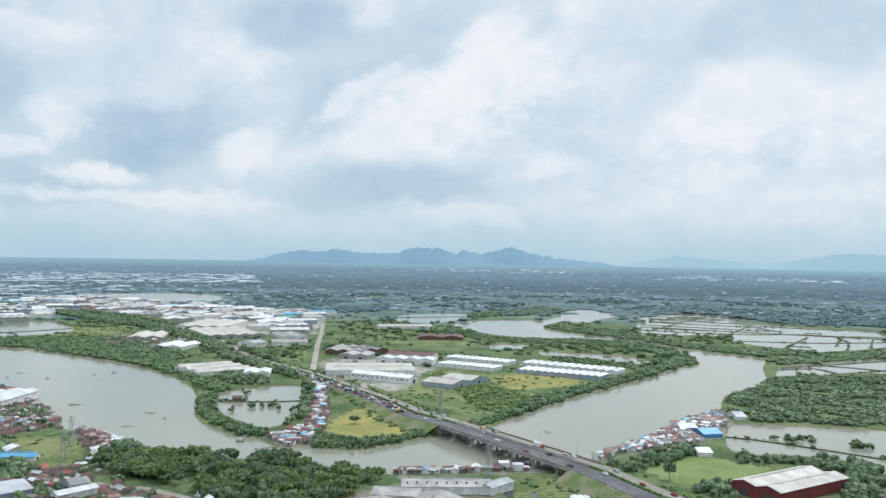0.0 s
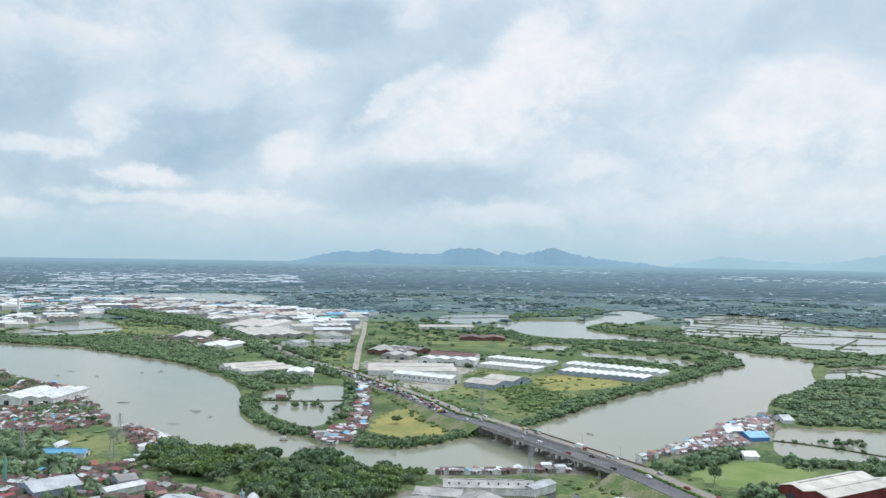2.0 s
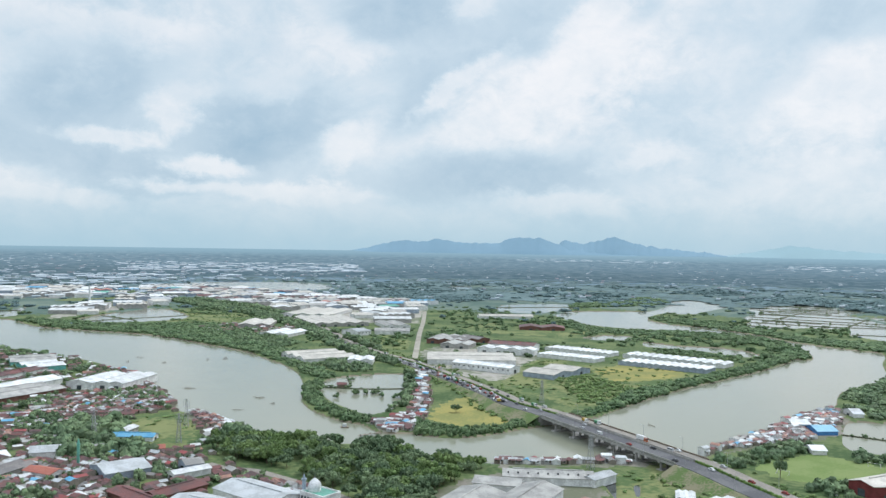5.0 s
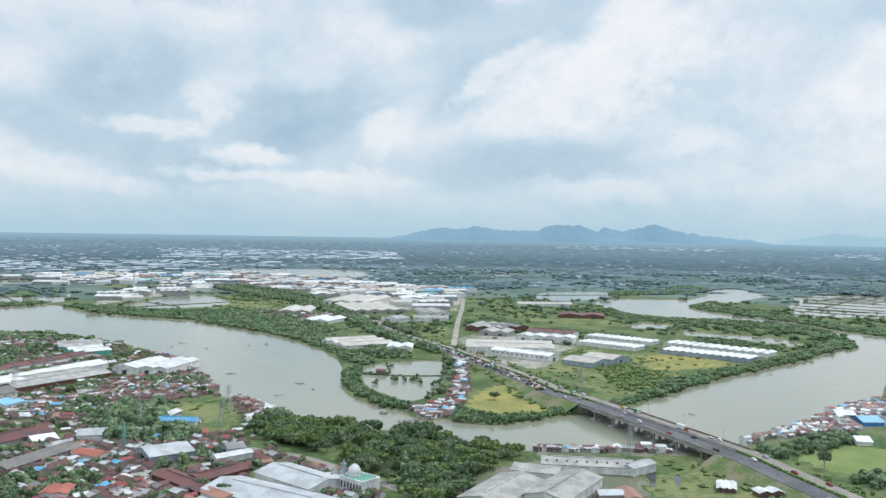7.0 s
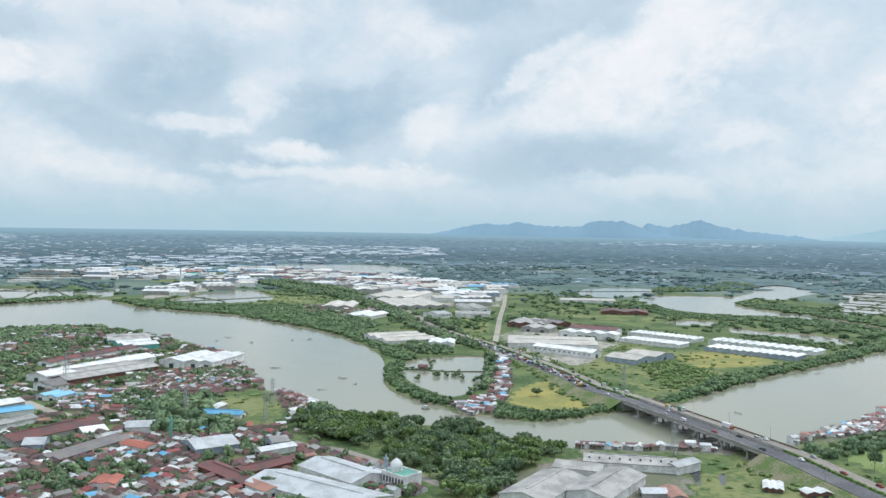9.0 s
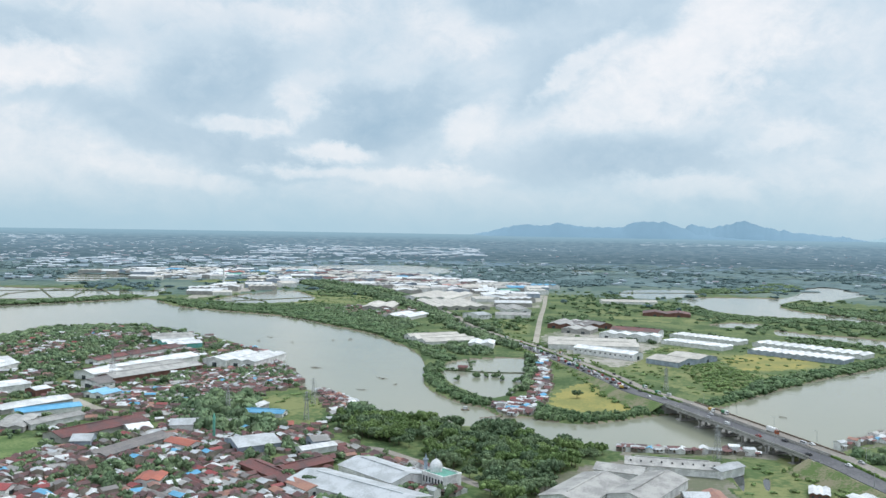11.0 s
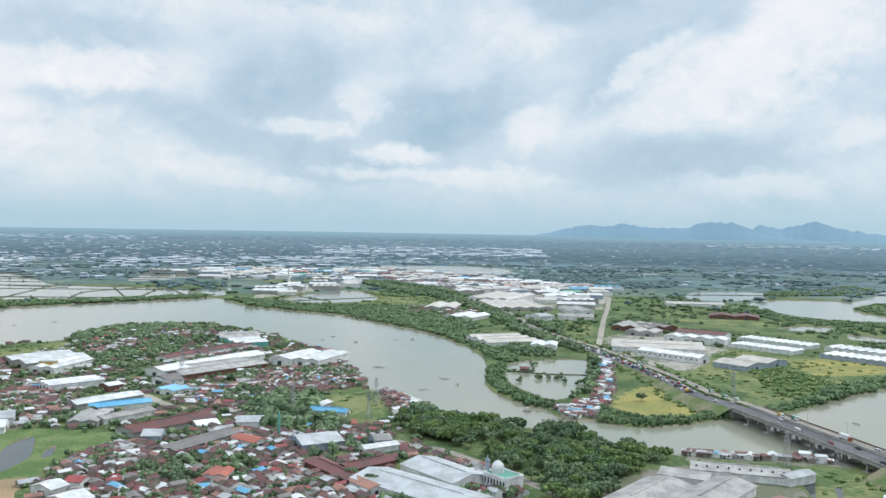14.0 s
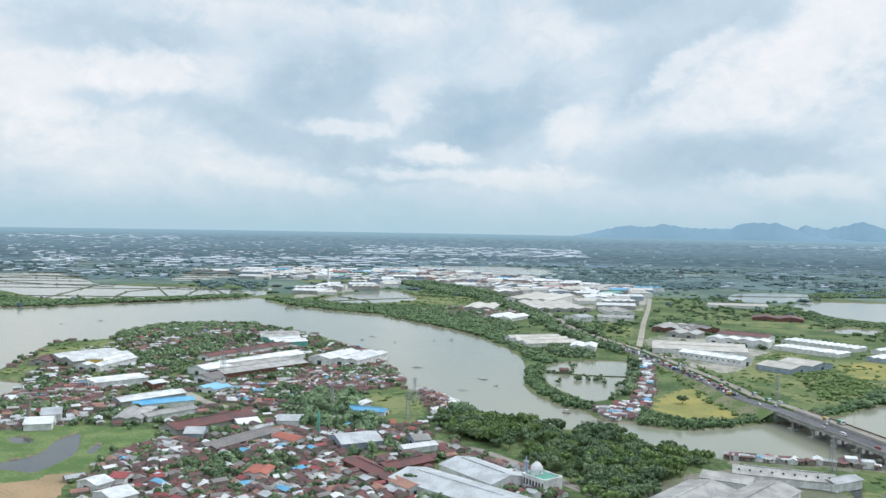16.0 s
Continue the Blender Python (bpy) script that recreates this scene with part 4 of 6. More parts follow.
for o in (-10.5, -5.8, -1.2, 4.8, 10.4):
    pier.rod((o, 0, -3), (o, 0, DECK - 2.7), 0.75, sides=10)
pier.box(-12.5, 13, -1.1, 1.1, DECK - 2.7, DECK - 1.85)
pier.box(-13.0, 13.5, -2.6, 2.6, -1.6, 0.1, taper=0.25)
pm = pier.mesh("pier")
turn = math.degrees(math.atan2(NY, NX))
for s in (-522, -499, -476, -453, -430, -407):
    part("pier", pm, bridge, at=pose(*along(s), 0, 0, 0, turn))
abut = Shape(M["concrete"])
abut.box(-13.5, 14, -2.5, 2.5, -2, DECK - 0.4)
am = abut.mesh("abutment")
for s in (-543, -389):
    part("abutment", am, bridge, at=pose(*along(s), 0, 0, 0, turn))
wingwall = Shape(M["concrete"])
for s in range(-385, -330, 6):
    x, y = along(s, -14.6)
    h = max(0.8, 5.2 - (s + 388) * 0.075)
    wingwall.box(x - 2, x + 2, y - 2, y + 2, -0.5, h * 0.7, taper=0.5)
thing("wing_wall", wingwall, "stepped grey concrete wing wall of the bridge", "wall", kind="structure")

# street lamps
lamp = Shape(M["steel"])
lamp.rod((0, 0, 0), (0, 0, 8.5), 0.13, 0.07, 6)
lamp_thing = thing("street_lamp", lamp, "slim grey steel street lamp by the highway", "street lamp", group="highway lamps")
arm = Shape(M["steel"])
arm.rod((0, 0, 8.4), (1.9, 0, 9.0), 0.06, 0.05, 5)
part("arm", arm, lamp_thing)
head = Shape(M["steel"])
head.box(1.6, 2.5, -0.15, 0.15, 8.92, 9.08, taper=0.04)
part("lamp_head", head, lamp_thing)
lamp_spots = [(s, -12.6, 0) for s in range(-535, -150, 38)] + [(s, 13.0, 180) for s in range(-530, -150, 38)]
for k, (s, o, w) in enumerate(lamp_spots):
    x, y = along(s, o)
    z = float(np.interp(s, [-540, -392, -350, -310, -240, -100], [DECK, DECK, 4.6, 2.4, 1.2, 0.8]))
    m = pose(x, y, z - 0.3, 0, 0, turn + w)
    if k == 0:
        lamp_thing.matrix_world = m
    else:
        copy_thing(lamp_thing, m)

# ---- sheds, factories, halls ----
RECTS = []
ROOF_WORDS = {"white": "white sheet-metal roof", "lightgrey": "pale grey sheet-metal roof", "grey": "weathered grey roof", "beige": "dusty beige roof", "darkgrey": "dark grey tiled roof",
              "rust": "dark red-brown roof", "oldrust": "rusty orange sheet roof", "blue": "bright blue roof", "skyblue": "sky-blue roof", "orange": "orange-red roof", "crimson": "crimson roof",
              "green": "green sheet roof"}


def shed(x, y, length, depth, angle, eave, name="warehouse", roof="grey", wall="white", bays=1, along=True, win=0, vents=0, plain=False):
    """A hall with gabled bays: walls, one roof a bay, doors, windows, roof vents."""
    length, depth = max(length, 5.0), min(max(depth, 5.0), length * 1.5 + 20)
    RECTS.append((x, y, length / 2 + 1.5, depth / 2 + 1.5, math.radians(angle)))
    span, run = (depth, length) if along else (length, depth)
    w = span / bays
    up = min(0.11 * w + 0.3, 2.6)
    H0 = eave
    T = (lambda a, b, c: (a, b, c)) if along else (lambda a, b, c: (b, -a, c))    # a: along the ridge, b: across
    hr, hs = run / 2, span / 2
    ws = Shape(M["wall_" + wall])
    for e in (-1, 1):
        pts = [T(e * hr, -hs, -0.6), T(e * hr, hs, -0.6)]
        for k in range(bays, 0, -1):
            pts += [T(e * hr, -hs + k * w, H0), T(e * hr, -hs + (k - 0.5) * w, H0 + up)]
        pts.append(T(e * hr, -hs, H0))
        ws.face(pts if e > 0 else pts[::-1])
        q = [T(-hr, e * hs, -0.6), T(hr, e * hs, -0.6), T(hr, e * hs, H0), T(-hr, e * hs, H0)]
        ws.face(q if e < 0 else q[::-1])
    base = thing(name, ws, "%s with %s walls and a %s" % (name.replace("_", " "), {"bluegrey": "blue-grey", "rust": "red-brown"}.get(wall, wall), ROOF_WORDS[roof]), name.split("_")[-1] if "_" in name else name,
                 at=pose(x, y, 0.0, 0, 0, angle))
    o = 0.6
    for k in range(bays):
        rs = Shape(M["roof_" + roof])
        b0, b1 = -hs + k * w, -hs + (k + 1) * w
        bm_ = (b0 + b1) / 2
        if k == 0:
            b0 -= o
        if k == bays - 1:
            b1 += o
        lo0 = H0 - (o * up / (w / 2) if k == 0 else 0) + 0.06
        lo1 = H0 - (o * up / (w / 2) if k == bays - 1 else 0) + 0.06
        top, th = H0 + up + 0.06, 0.22
        A = [T(-hr - o, b0, lo0), T(hr + o, b0, lo0), T(hr + o, bm_, top), T(-hr - o, bm_, top)]
        C = [T(-hr - o, bm_, top), T(hr + o, bm_, top), T(hr + o, b1, lo1), T(-hr - o, b1, lo1)]
        for q in (A, C):
            rs.face([(a, b, c + th) for a, b, c in q])
            rs.face(q[::-1])
            for i in range(4):
                p0, p1 = q[i], q[(i + 1) % 4]
                rs.face([p0, p1, (p1[0], p1[1], p1[2] + th), (p0[0], p0[1], p0[2] + th)])
        part("roof", rs, base, ROOF_WORDS[roof])
        if run > 25 and w > 9 and not plain:
            cap = Shape(M["roof_" + roof])
            p = [T(-hr * 0.8, bm_ - 0.6, top + 0.15), T(hr * 0.8, bm_ + 0.6, top + 0.6)]
            x0, x1 = sorted((p[0][0], p[1][0]))
            y0, y1 = sorted((p[0][1], p[1][1]))
            cap.box(x0, x1, y0, y1, p[0][2], p[1][2], taper=0.2)
            part("ridge_vent", cap, base)
    if plain:
        return base
    # doors and windows on the long side and the gables
    dh = min(4.2, H0 * 0.62)
    for k in range(bays):
        c = -hs + (k + 0.5) * w
        dw = min(w * 0.18, 2.2)
        for e in (-1, 1):
            q = [T(e * (hr + 0.03), c - dw, 0), T(e * (hr + 0.03), c + dw, 0), T(e * (hr + 0.03), c + dw, dh), T(e * (hr + 0.03), c - dw, dh)]
            dsh = Shape(M["glass_dark"])
            dsh.face(q if e > 0 else q[::-1])
            if bays <= 4:
                part("door", dsh, base, "dark roller door")
    if win:
        n = int(min(max(run / 6, 2), 14))
        for i in range(n):
            a = -hr + run * (i + 0.5) / n
            for e in (-1, 1):
                q = [T(a - 0.9, e * (hs + 0.03), H0 * 0.5), T(a + 0.9, e * (hs + 0.03), H0 * 0.5), T(a + 0.9, e * (hs + 0.03), H0 * 0.72), T(a - 0.9, e * (hs + 0.03), H0 * 0.72)]
                wsx = Shape(M["glass_dark"])
                wsx.face(q if e < 0 else q[::-1])
                part("window", wsx, base)
    for i in range(vents):
        a = -hr + run * (i + 0.5) / vents
        vs = Shape(M["glass_dark"], M["roof_grey"])
        p = T(a, -hs * 0.55, 0)
        vs.box(p[0] - 0.5, p[0] + 0.5, p[1] - 0.9, p[1] + 0.9, H0 + up * 0.4, H0 + up * 0.45 + 1.1, 1, 0.1)
        vs.box(p[0] - 0.35, p[0] + 0.35, p[1] - 0.95, p[1] - 0.91, H0 + up * 0.45 + 0.2, H0 + up * 0.45 + 0.9, 0)
        part("roof_vent", vs, base)
    return base


shed(200, 494, 31, 63, -56, 6.6, name='factory_hall', roof='beige', wall='red', bays=2, along=False)
shed(-80, 968, 96, 60, 7, 5.4, name='factory', roof='beige', wall='white', bays=2, along=True, vents=5)
shed(-59, 903, 72, 18, -29, 6.1, name='factory', roof='white', wall='white', bays=1, along=True, win=1)
shed(-36, 1083, 59, 26, -16, 8.2, name='factory', roof='rust', wall='white', bays=1, along=True, win=1)
shed(-42, 1045, 69, 22, -11, 6.8, name='warehouse', roof='white', wall='white', bays=4, along=False)
shed(-124, 1157, 49, 60, -7, 5.4, name='warehouse', roof='grey', wall='rust', bays=3, along=False)
shed(-100, 1155, 44, 40, 47, 5.4, name='warehouse', roof='darkgrey', wall='rust', bays=2, along=False)
shed(-107, 1101, 37, 36, -11, 4.8, name='warehouse', roof='grey', wall='grey', bays=2, along=False)
shed(15, 888, 36, 70, -33, 4.8, name='warehouse', roof='beige', wall='bluegrey', bays=2, along=True)
shed(32, 1015, 75, 26, -31, 4.1, name='warehouse', roof='white', wall='white', bays=12, along=False)
shed(47, 1075, 89, 26, -33, 4.1, name='warehouse', roof='white', wall='white', bays=12, along=False)
shed(134, 966, 99, 30, -30, 4.1, name='warehouse', roof='white', wall='bluegrey', bays=12, along=False)
shed(153, 1019, 123, 28, -34, 4.1, name='warehouse', roof='white', wall='white', bays=12, along=False)
shed(-2, 1369, 70, 40, 2, 4.1, name='long_shed', roof='rust', wall='rust', bays=2, along=False)
shed(-68, 1563, 97, 30, 12, 4.1, name='long_shed', roof='beige', wall='white', bays=1, along=True)
shed(-251, 953, 65, 62, -51, 4.1, name='warehouse', roof='beige', wall='white', bays=3, along=False)
shed(-196, 926, 27, 32, 7, 4.8, name='house_block', roof='white', wall='white', bays=2, along=False)
shed(-217, 1239, 50, 30, 9, 5.4, name='warehouse', roof='grey', wall='white', bays=1, along=True)
shed(-265, 1215, 24, 37, 51, 6.1, name='warehouse', roof='lightgrey', wall='white', bays=1, along=True, win=1)
shed(-345, 1385, 87, 141, 29, 4.8, name='warehouse', roof='beige', wall='grey', bays=4, along=False)
shed(-409, 1541, 87, 170, -4, 4.8, name='warehouse', roof='beige', wall='white', bays=3, along=False)
shed(-236, 1346, 39, 76, 24, 4.8, name='warehouse', roof='grey', wall='white', bays=2, along=False)
shed(-362, 1182, 44, 61, -10, 4.1, name='warehouse', roof='white', wall='white', bays=2, along=False)
shed(-443, 1314, 47, 93, 10, 4.1, name='warehouse', roof='beige', wall='grey', bays=2, along=False)
shed(-433, 653, 89, 40, 70, 4.1, name='long_shed', roof='grey', wall='rust', bays=2, along=True)
shed(-449, 670, 123, 23, 78, 5.4, name='long_shed', roof='white', wall='white', bays=1, along=True)
shed(-369, 737, 26, 69, -3, 6.1, name='factory_hall', roof='white', wall='white', bays=2, along=False)
shed(-394, 732, 25, 55, -5, 6.1, name='factory_hall', roof='white', wall='white', bays=1, along=False)
shed(-559, 611, 24, 125, 7, 4.8, name='warehouse', roof='white', wall='white', bays=2, along=False)
shed(-596, 630, 50, 58, -20, 4.8, name='warehouse', roof='white', wall='grey', bays=2, along=False)
shed(-622, 599, 17, 27, 28, 3.4, name='warehouse', roof='rust', wall='grey', bays=1, along=False)
shed(-488, 544, 42, 21, 63, 5.4, name='warehouse', roof='white', wall='white', bays=3, along=True)
shed(-453, 546, 13, 12, 77, 4.8, name='warehouse', roof='white', wall='rust', bays=1, along=True)
shed(-404, 496, 41, 13, 54, 3.4, name='long_shed', roof='blue', wall='white', bays=1, along=True)
shed(-425, 507, 51, 15, 69, 3.4, name='long_shed', roof='white', wall='grey', bays=1, along=True)
shed(-395, 456, 18, 34, 26, 3.4, name='long_shed', roof='grey', wall='grey', bays=2, along=False)
shed(-379, 471, 38, 11, 73, 3.4, name='long_shed', roof='grey', wall='white', bays=1, along=True)
shed(-339, 461, 60, 20, 71, 3.4, name='long_shed', roof='rust', wall='grey', bays=1, along=True)
shed(-296, 434, 54, 15, 80, 2.7, name='long_shed', roof='darkgrey', wall='grey', bays=2, along=True)
shed(-505, 699, 14, 40, -4, 3.4, name='long_shed', roof='rust', wall='white', bays=1, along=False)
shed(-502, 722, 14, 42, -4, 3.4, name='long_shed', roof='rust', wall='white', bays=1, along=False)
shed(-497, 742, 14, 44, -5, 3.4, name='long_shed', roof='rust', wall='white', bays=1, along=False)
shed(-494, 767, 14, 46, -6, 3.4, name='long_shed', roof='rust', wall='white', bays=1, along=False)
shed(-489, 789, 15, 48, -6, 3.4, name='long_shed', roof='rust', wall='white', bays=1, along=False)
shed(-526, 843, 42, 41, 36, 4.8, name='warehouse', roof='grey', wall='teal', bays=2, along=True)
shed(-495, 808, 35, 36, 51, 4.8, name='warehouse', roof='white', wall='teal', bays=2, along=True)
shed(-232, 457, 25, 25, -43, 4.1, name='blue_hall', roof='lightgrey', wall='bluegrey', bays=1, along=False)
shed(-196, 408, 43, 12, -33, 2.7, name='long_shed', roof='rust', wall='rust', bays=1, along=True)
shed(-186, 425, 31, 13, 62, 2.7, name='long_shed', roof='rust', wall='rust', bays=1, along=True)
shed(-142, 390, 71, 26, -23, 4.1, name='warehouse', roof='lightgrey', wall='white', bays=1, along=True)
shed(-141, 423, 43, 24, -32, 4.1, name='warehouse', roof='lightgrey', wall='white', bays=1, along=True)
shed(-169, 389, 18, 10, -33, 3.4, name='long_shed', roof='oldrust', wall='white', bays=1, along=True)
shed(-197, 471, 10, 14, 41, 4.8, name='house_block', roof='grey', wall='bluegrey', bays=1, along=True, win=1)
shed(-193, 459, 22, 9, 52, 3.4, name='house_block', roof='white', wall='white', bays=1, along=True)
shed(-22, 461, 25, 15, -9, 4.8, name='warehouse', roof='grey', wall='white', bays=1, along=True)
shed(-37, 421, 48, 24, 70, 4.8, name='warehouse', roof='grey', wall='white', bays=1, along=True)
shed(-7, 433, 48, 22, 69, 4.8, name='warehouse', roof='grey', wall='white', bays=1, along=True)
shed(4, 483, 49, 17, 2, 4.1, name='warehouse', roof='grey', wall='white', bays=1, along=True, vents=9)
shed(32, 484, 20, 9, 50, 4.1, name='warehouse', roof='lightgrey', wall='white', bays=1, along=True)
shed(25, 433, 8, 18, 15, 2.7, name='long_shed', roof='oldrust', wall='grey', bays=1, along=False)
shed(15, 433, 12, 9, 15, 2.7, name='long_shed', roof='lightgrey', wall='grey', bays=1, along=True)
shed(75, 461, 9, 14, -8, 2.0, name='store_shed', roof='white', wall='rust', bays=3, along=False)
shed(94, 454, 13, 7, 19, 2.4, name='store_shed', roof='white', wall='rust', bays=2, along=False)
shed(-263, 537, 27, 11, 6, 2.7, name='long_shed', roof='blue', wall='white', bays=1, along=True)
shed(-276, 552, 8, 16, -2, 3.4, name='long_shed', roof='white', wall='grey', bays=1, along=False)
shed(-234, 509, 7, 10, 26, 2.7, name='house_block', roof='orange', wall='white', bays=1, along=True)
shed(-303, 342, 8, 10, 11, 3.4, name='house_block', roof='crimson', wall='white', bays=1, along=True)
shed(-308, 329, 14, 10, -7, 3.4, name='house_block', roof='white', wall='white', bays=1, along=False)
shed(-286, 318, 17, 13, -16, 3.4, name='house_block', roof='white', wall='white', bays=1, along=False)
shed(-247, 378, 12, 14, 15, 3.4, name='house_block', roof='orange', wall='white', bays=2, along=False)
shed(-269, 444, 20, 11, -17, 3.4, name='house_block', roof='orange', wall='white', bays=1, along=True)
shed(-406, 557, 20, 18, -8, 3.4, name='house_block', roof='skyblue', wall='white', bays=2, along=False)
shed(-432, 588, 14, 22, 74, 4.1, name='long_shed', roof='darkgrey', wall='white', bays=1, along=True, win=1)
shed(-436, 592, 20, 13, 79, 4.8, name='long_shed', roof='darkgrey', wall='white', bays=1, along=True, win=1)
shed(-294, 486, 16, 17, 26, 4.1, name='house_block', roof='lightgrey', wall='white', bays=1, along=True)
shed(-318, 471, 14, 16, 53, 2.7, name='house_block', roof='white', wall='grey', bays=1, along=True)
shed(-327, 432, 11, 17, 25, 4.1, name='house_block', roof='lightgrey', wall='bluegrey', bays=1, along=True)
shed(-430, 412, 16, 20, 37, 4.1, name='house_block', roof='white', wall='white', bays=1, along=True)
shed(-444, 435, 12, 21, 43, 4.1, name='house_block', roof='lightgrey', wall='white', bays=1, along=True)
shed(189, 669, 13, 16, 5, 2.7, name='house_block', roof='white', wall='white', bays=1, along=True)
shed(199, 648, 15, 20, 12, 2.7, name='house_block', roof='skyblue', wall='blue', bays=1, along=True)
shed(176, 583, 9, 15, 4, 2.7, name='house_block', roof='white', wall='white', bays=1, along=True)
shed(246, 721, 8, 21, 5, 2.7, name='house_block', roof='lightgrey', wall='white', bays=1, along=True)


def in_rects(P, grow=0.0):
    m = np.zeros(len(P), bool)
    for x, y, a, b, w in RECTS:
        d = P - (x, y)
        c, s = math.cos(w), math.sin(w)
        m |= (np.abs(d[:, 0] * c + d[:, 1] * s) < a + grow) & (np.abs(-d[:, 0] * s + d[:, 1] * c) < b + grow)
    return m


def on_road(P, grow=0.0):
    m = line_distance(P, HIGHWAY[:, :2]) < 15 + grow
    m |= line_distance(P, ROAD_FACTORY) < 9 + grow
    m |= line_distance(P, LANE_VILLAGE) < 4 + grow
    return m | (line_distance(P, LANE_WEST) < 5 + grow)


def scatter(poly, gap, seed, jitter=0.42):
    """Places about one gap apart inside an outline."""
    p = np.asarray(poly, float)
    r = np.random.default_rng(seed)
    x, y = np.meshgrid(np.arange(p[:, 0].min(), p[:, 0].max() + gap, gap), np.arange(p[:, 1].min(), p[:, 1].max() + gap, gap))
    q = np.stack([x.ravel(), y.ravel()], -1)
    q += r.uniform(-jitter, jitter, q.shape) * gap
    return q[inside(q, p)]


# factories too far off to tell their doors: roofs over plain walls, each its own size
def gable_arrays(lx, ly, h, up):
    o = 0.04
    a, b = lx / 2, ly / 2
    v = [(-a, -b, -1), (a, -b, -1), (a, b, -1), (-a, b, -1), (-a, -b, h), (a, -b, h), (a, b, h), (-a, b, h), (-a, 0, h + up), (a, 0, h + up)]
    a2, b2 = a * 1.06, b * 1.1
    e = h - up * 0.1
    v += [(-a2, -b2, e), (a2, -b2, e), (a2, b2, e), (-a2, b2, e), (-a2, 0, h + up + 0.1), (a2, 0, h + up + 0.1)]
    walls = [(0, 1, 5, 4), (2, 3, 7, 6), (1, 2, 6, 9, 5), (3, 0, 4, 8, 7)]
    roof = [(10, 11, 15, 14), (12, 13, 14, 15)]
    return v, walls, roof


def gable_stuff(name, places, label, category, wall, roof_names):
    """Many far roofs as one sheet of geometry. places: x, y, z, turn, lx, ly, h, up, roof slot."""
    V, F, S = [], [], []
    for x, y, z, t, lx, ly, h, up, k in places:
        v, wf, rf = gable_arrays(lx, ly, h, up)
        i = len(V)
        c, s = math.cos(t), math.sin(t)
        V += [(x + a * c - b * s, y + a * s + b * c, z + q) for a, b, q in v]
        for q in wf:
            F.append(tuple(i + j for j in q))
            S.append(0)
        for q in rf:
            F.append(tuple(i + j for j in q))
            S.append(1 + int(k))
    sh = Shape(M[wall], *[M[r] for r in roof_names])
    sh.v, sh.f, sh.m = V, F, S
    return thing(name, sh, label, category, kind="stuff")


for k, p in WORKS.items():
    q = scatter(p, 46, 21, 0.3)
    q = q[~wet(q) & ~in_rects(q, 22) & ~on_road(q, 22)]
    r = np.random.default_rng(8)
    for n, (x, y) in enumerate(q):
        kind = r.choice(["white", "beige", "grey", "rust", "blue", "lightgrey", "orange", "green"], p=[0.33, 0.24, 0.18, 0.09, 0.05, 0.07, 0.02, 0.02])
        L = r.uniform(30, 62)
        bays = int(r.integers(1, 5))
        shed(x, y, L, r.uniform(24, 44), 28 + r.choice([0, 90]) + r.normal(0, 6), r.uniform(5, 9), name="warehouse", roof=str(kind), wall=str(r.choice(["white", "grey", "bluegrey"])), bays=bays, along=bool(bays < 2), plain=True)

# ---- village houses ----
HOUSE_ROOFS = ["rust"] * 19 + ["grey"] * 4 + ["white"] * 4 + ["lightgrey"] * 5 + ["oldrust"] * 3 + ["darkgrey"] * 4 + ["blue", "crimson", "crimson"]
HOUSE_SIZES = [(5.6, 4.4, 2.0, 0.8), (7.4, 5.0, 2.1, 1.0), (4.6, 3.8, 1.9, 0.6), (6.2, 4.8, 3.8, 0.8)]
roof_words = {"rust": "rusted red-brown roof", "grey": "grey roof", "white": "white sheet roof", "lightgrey": "pale metal roof", "oldrust": "orange rusty roof", "darkgrey": "dark roof", "blue": "blue roof",
              "crimson": "red roof"}
proto = {}


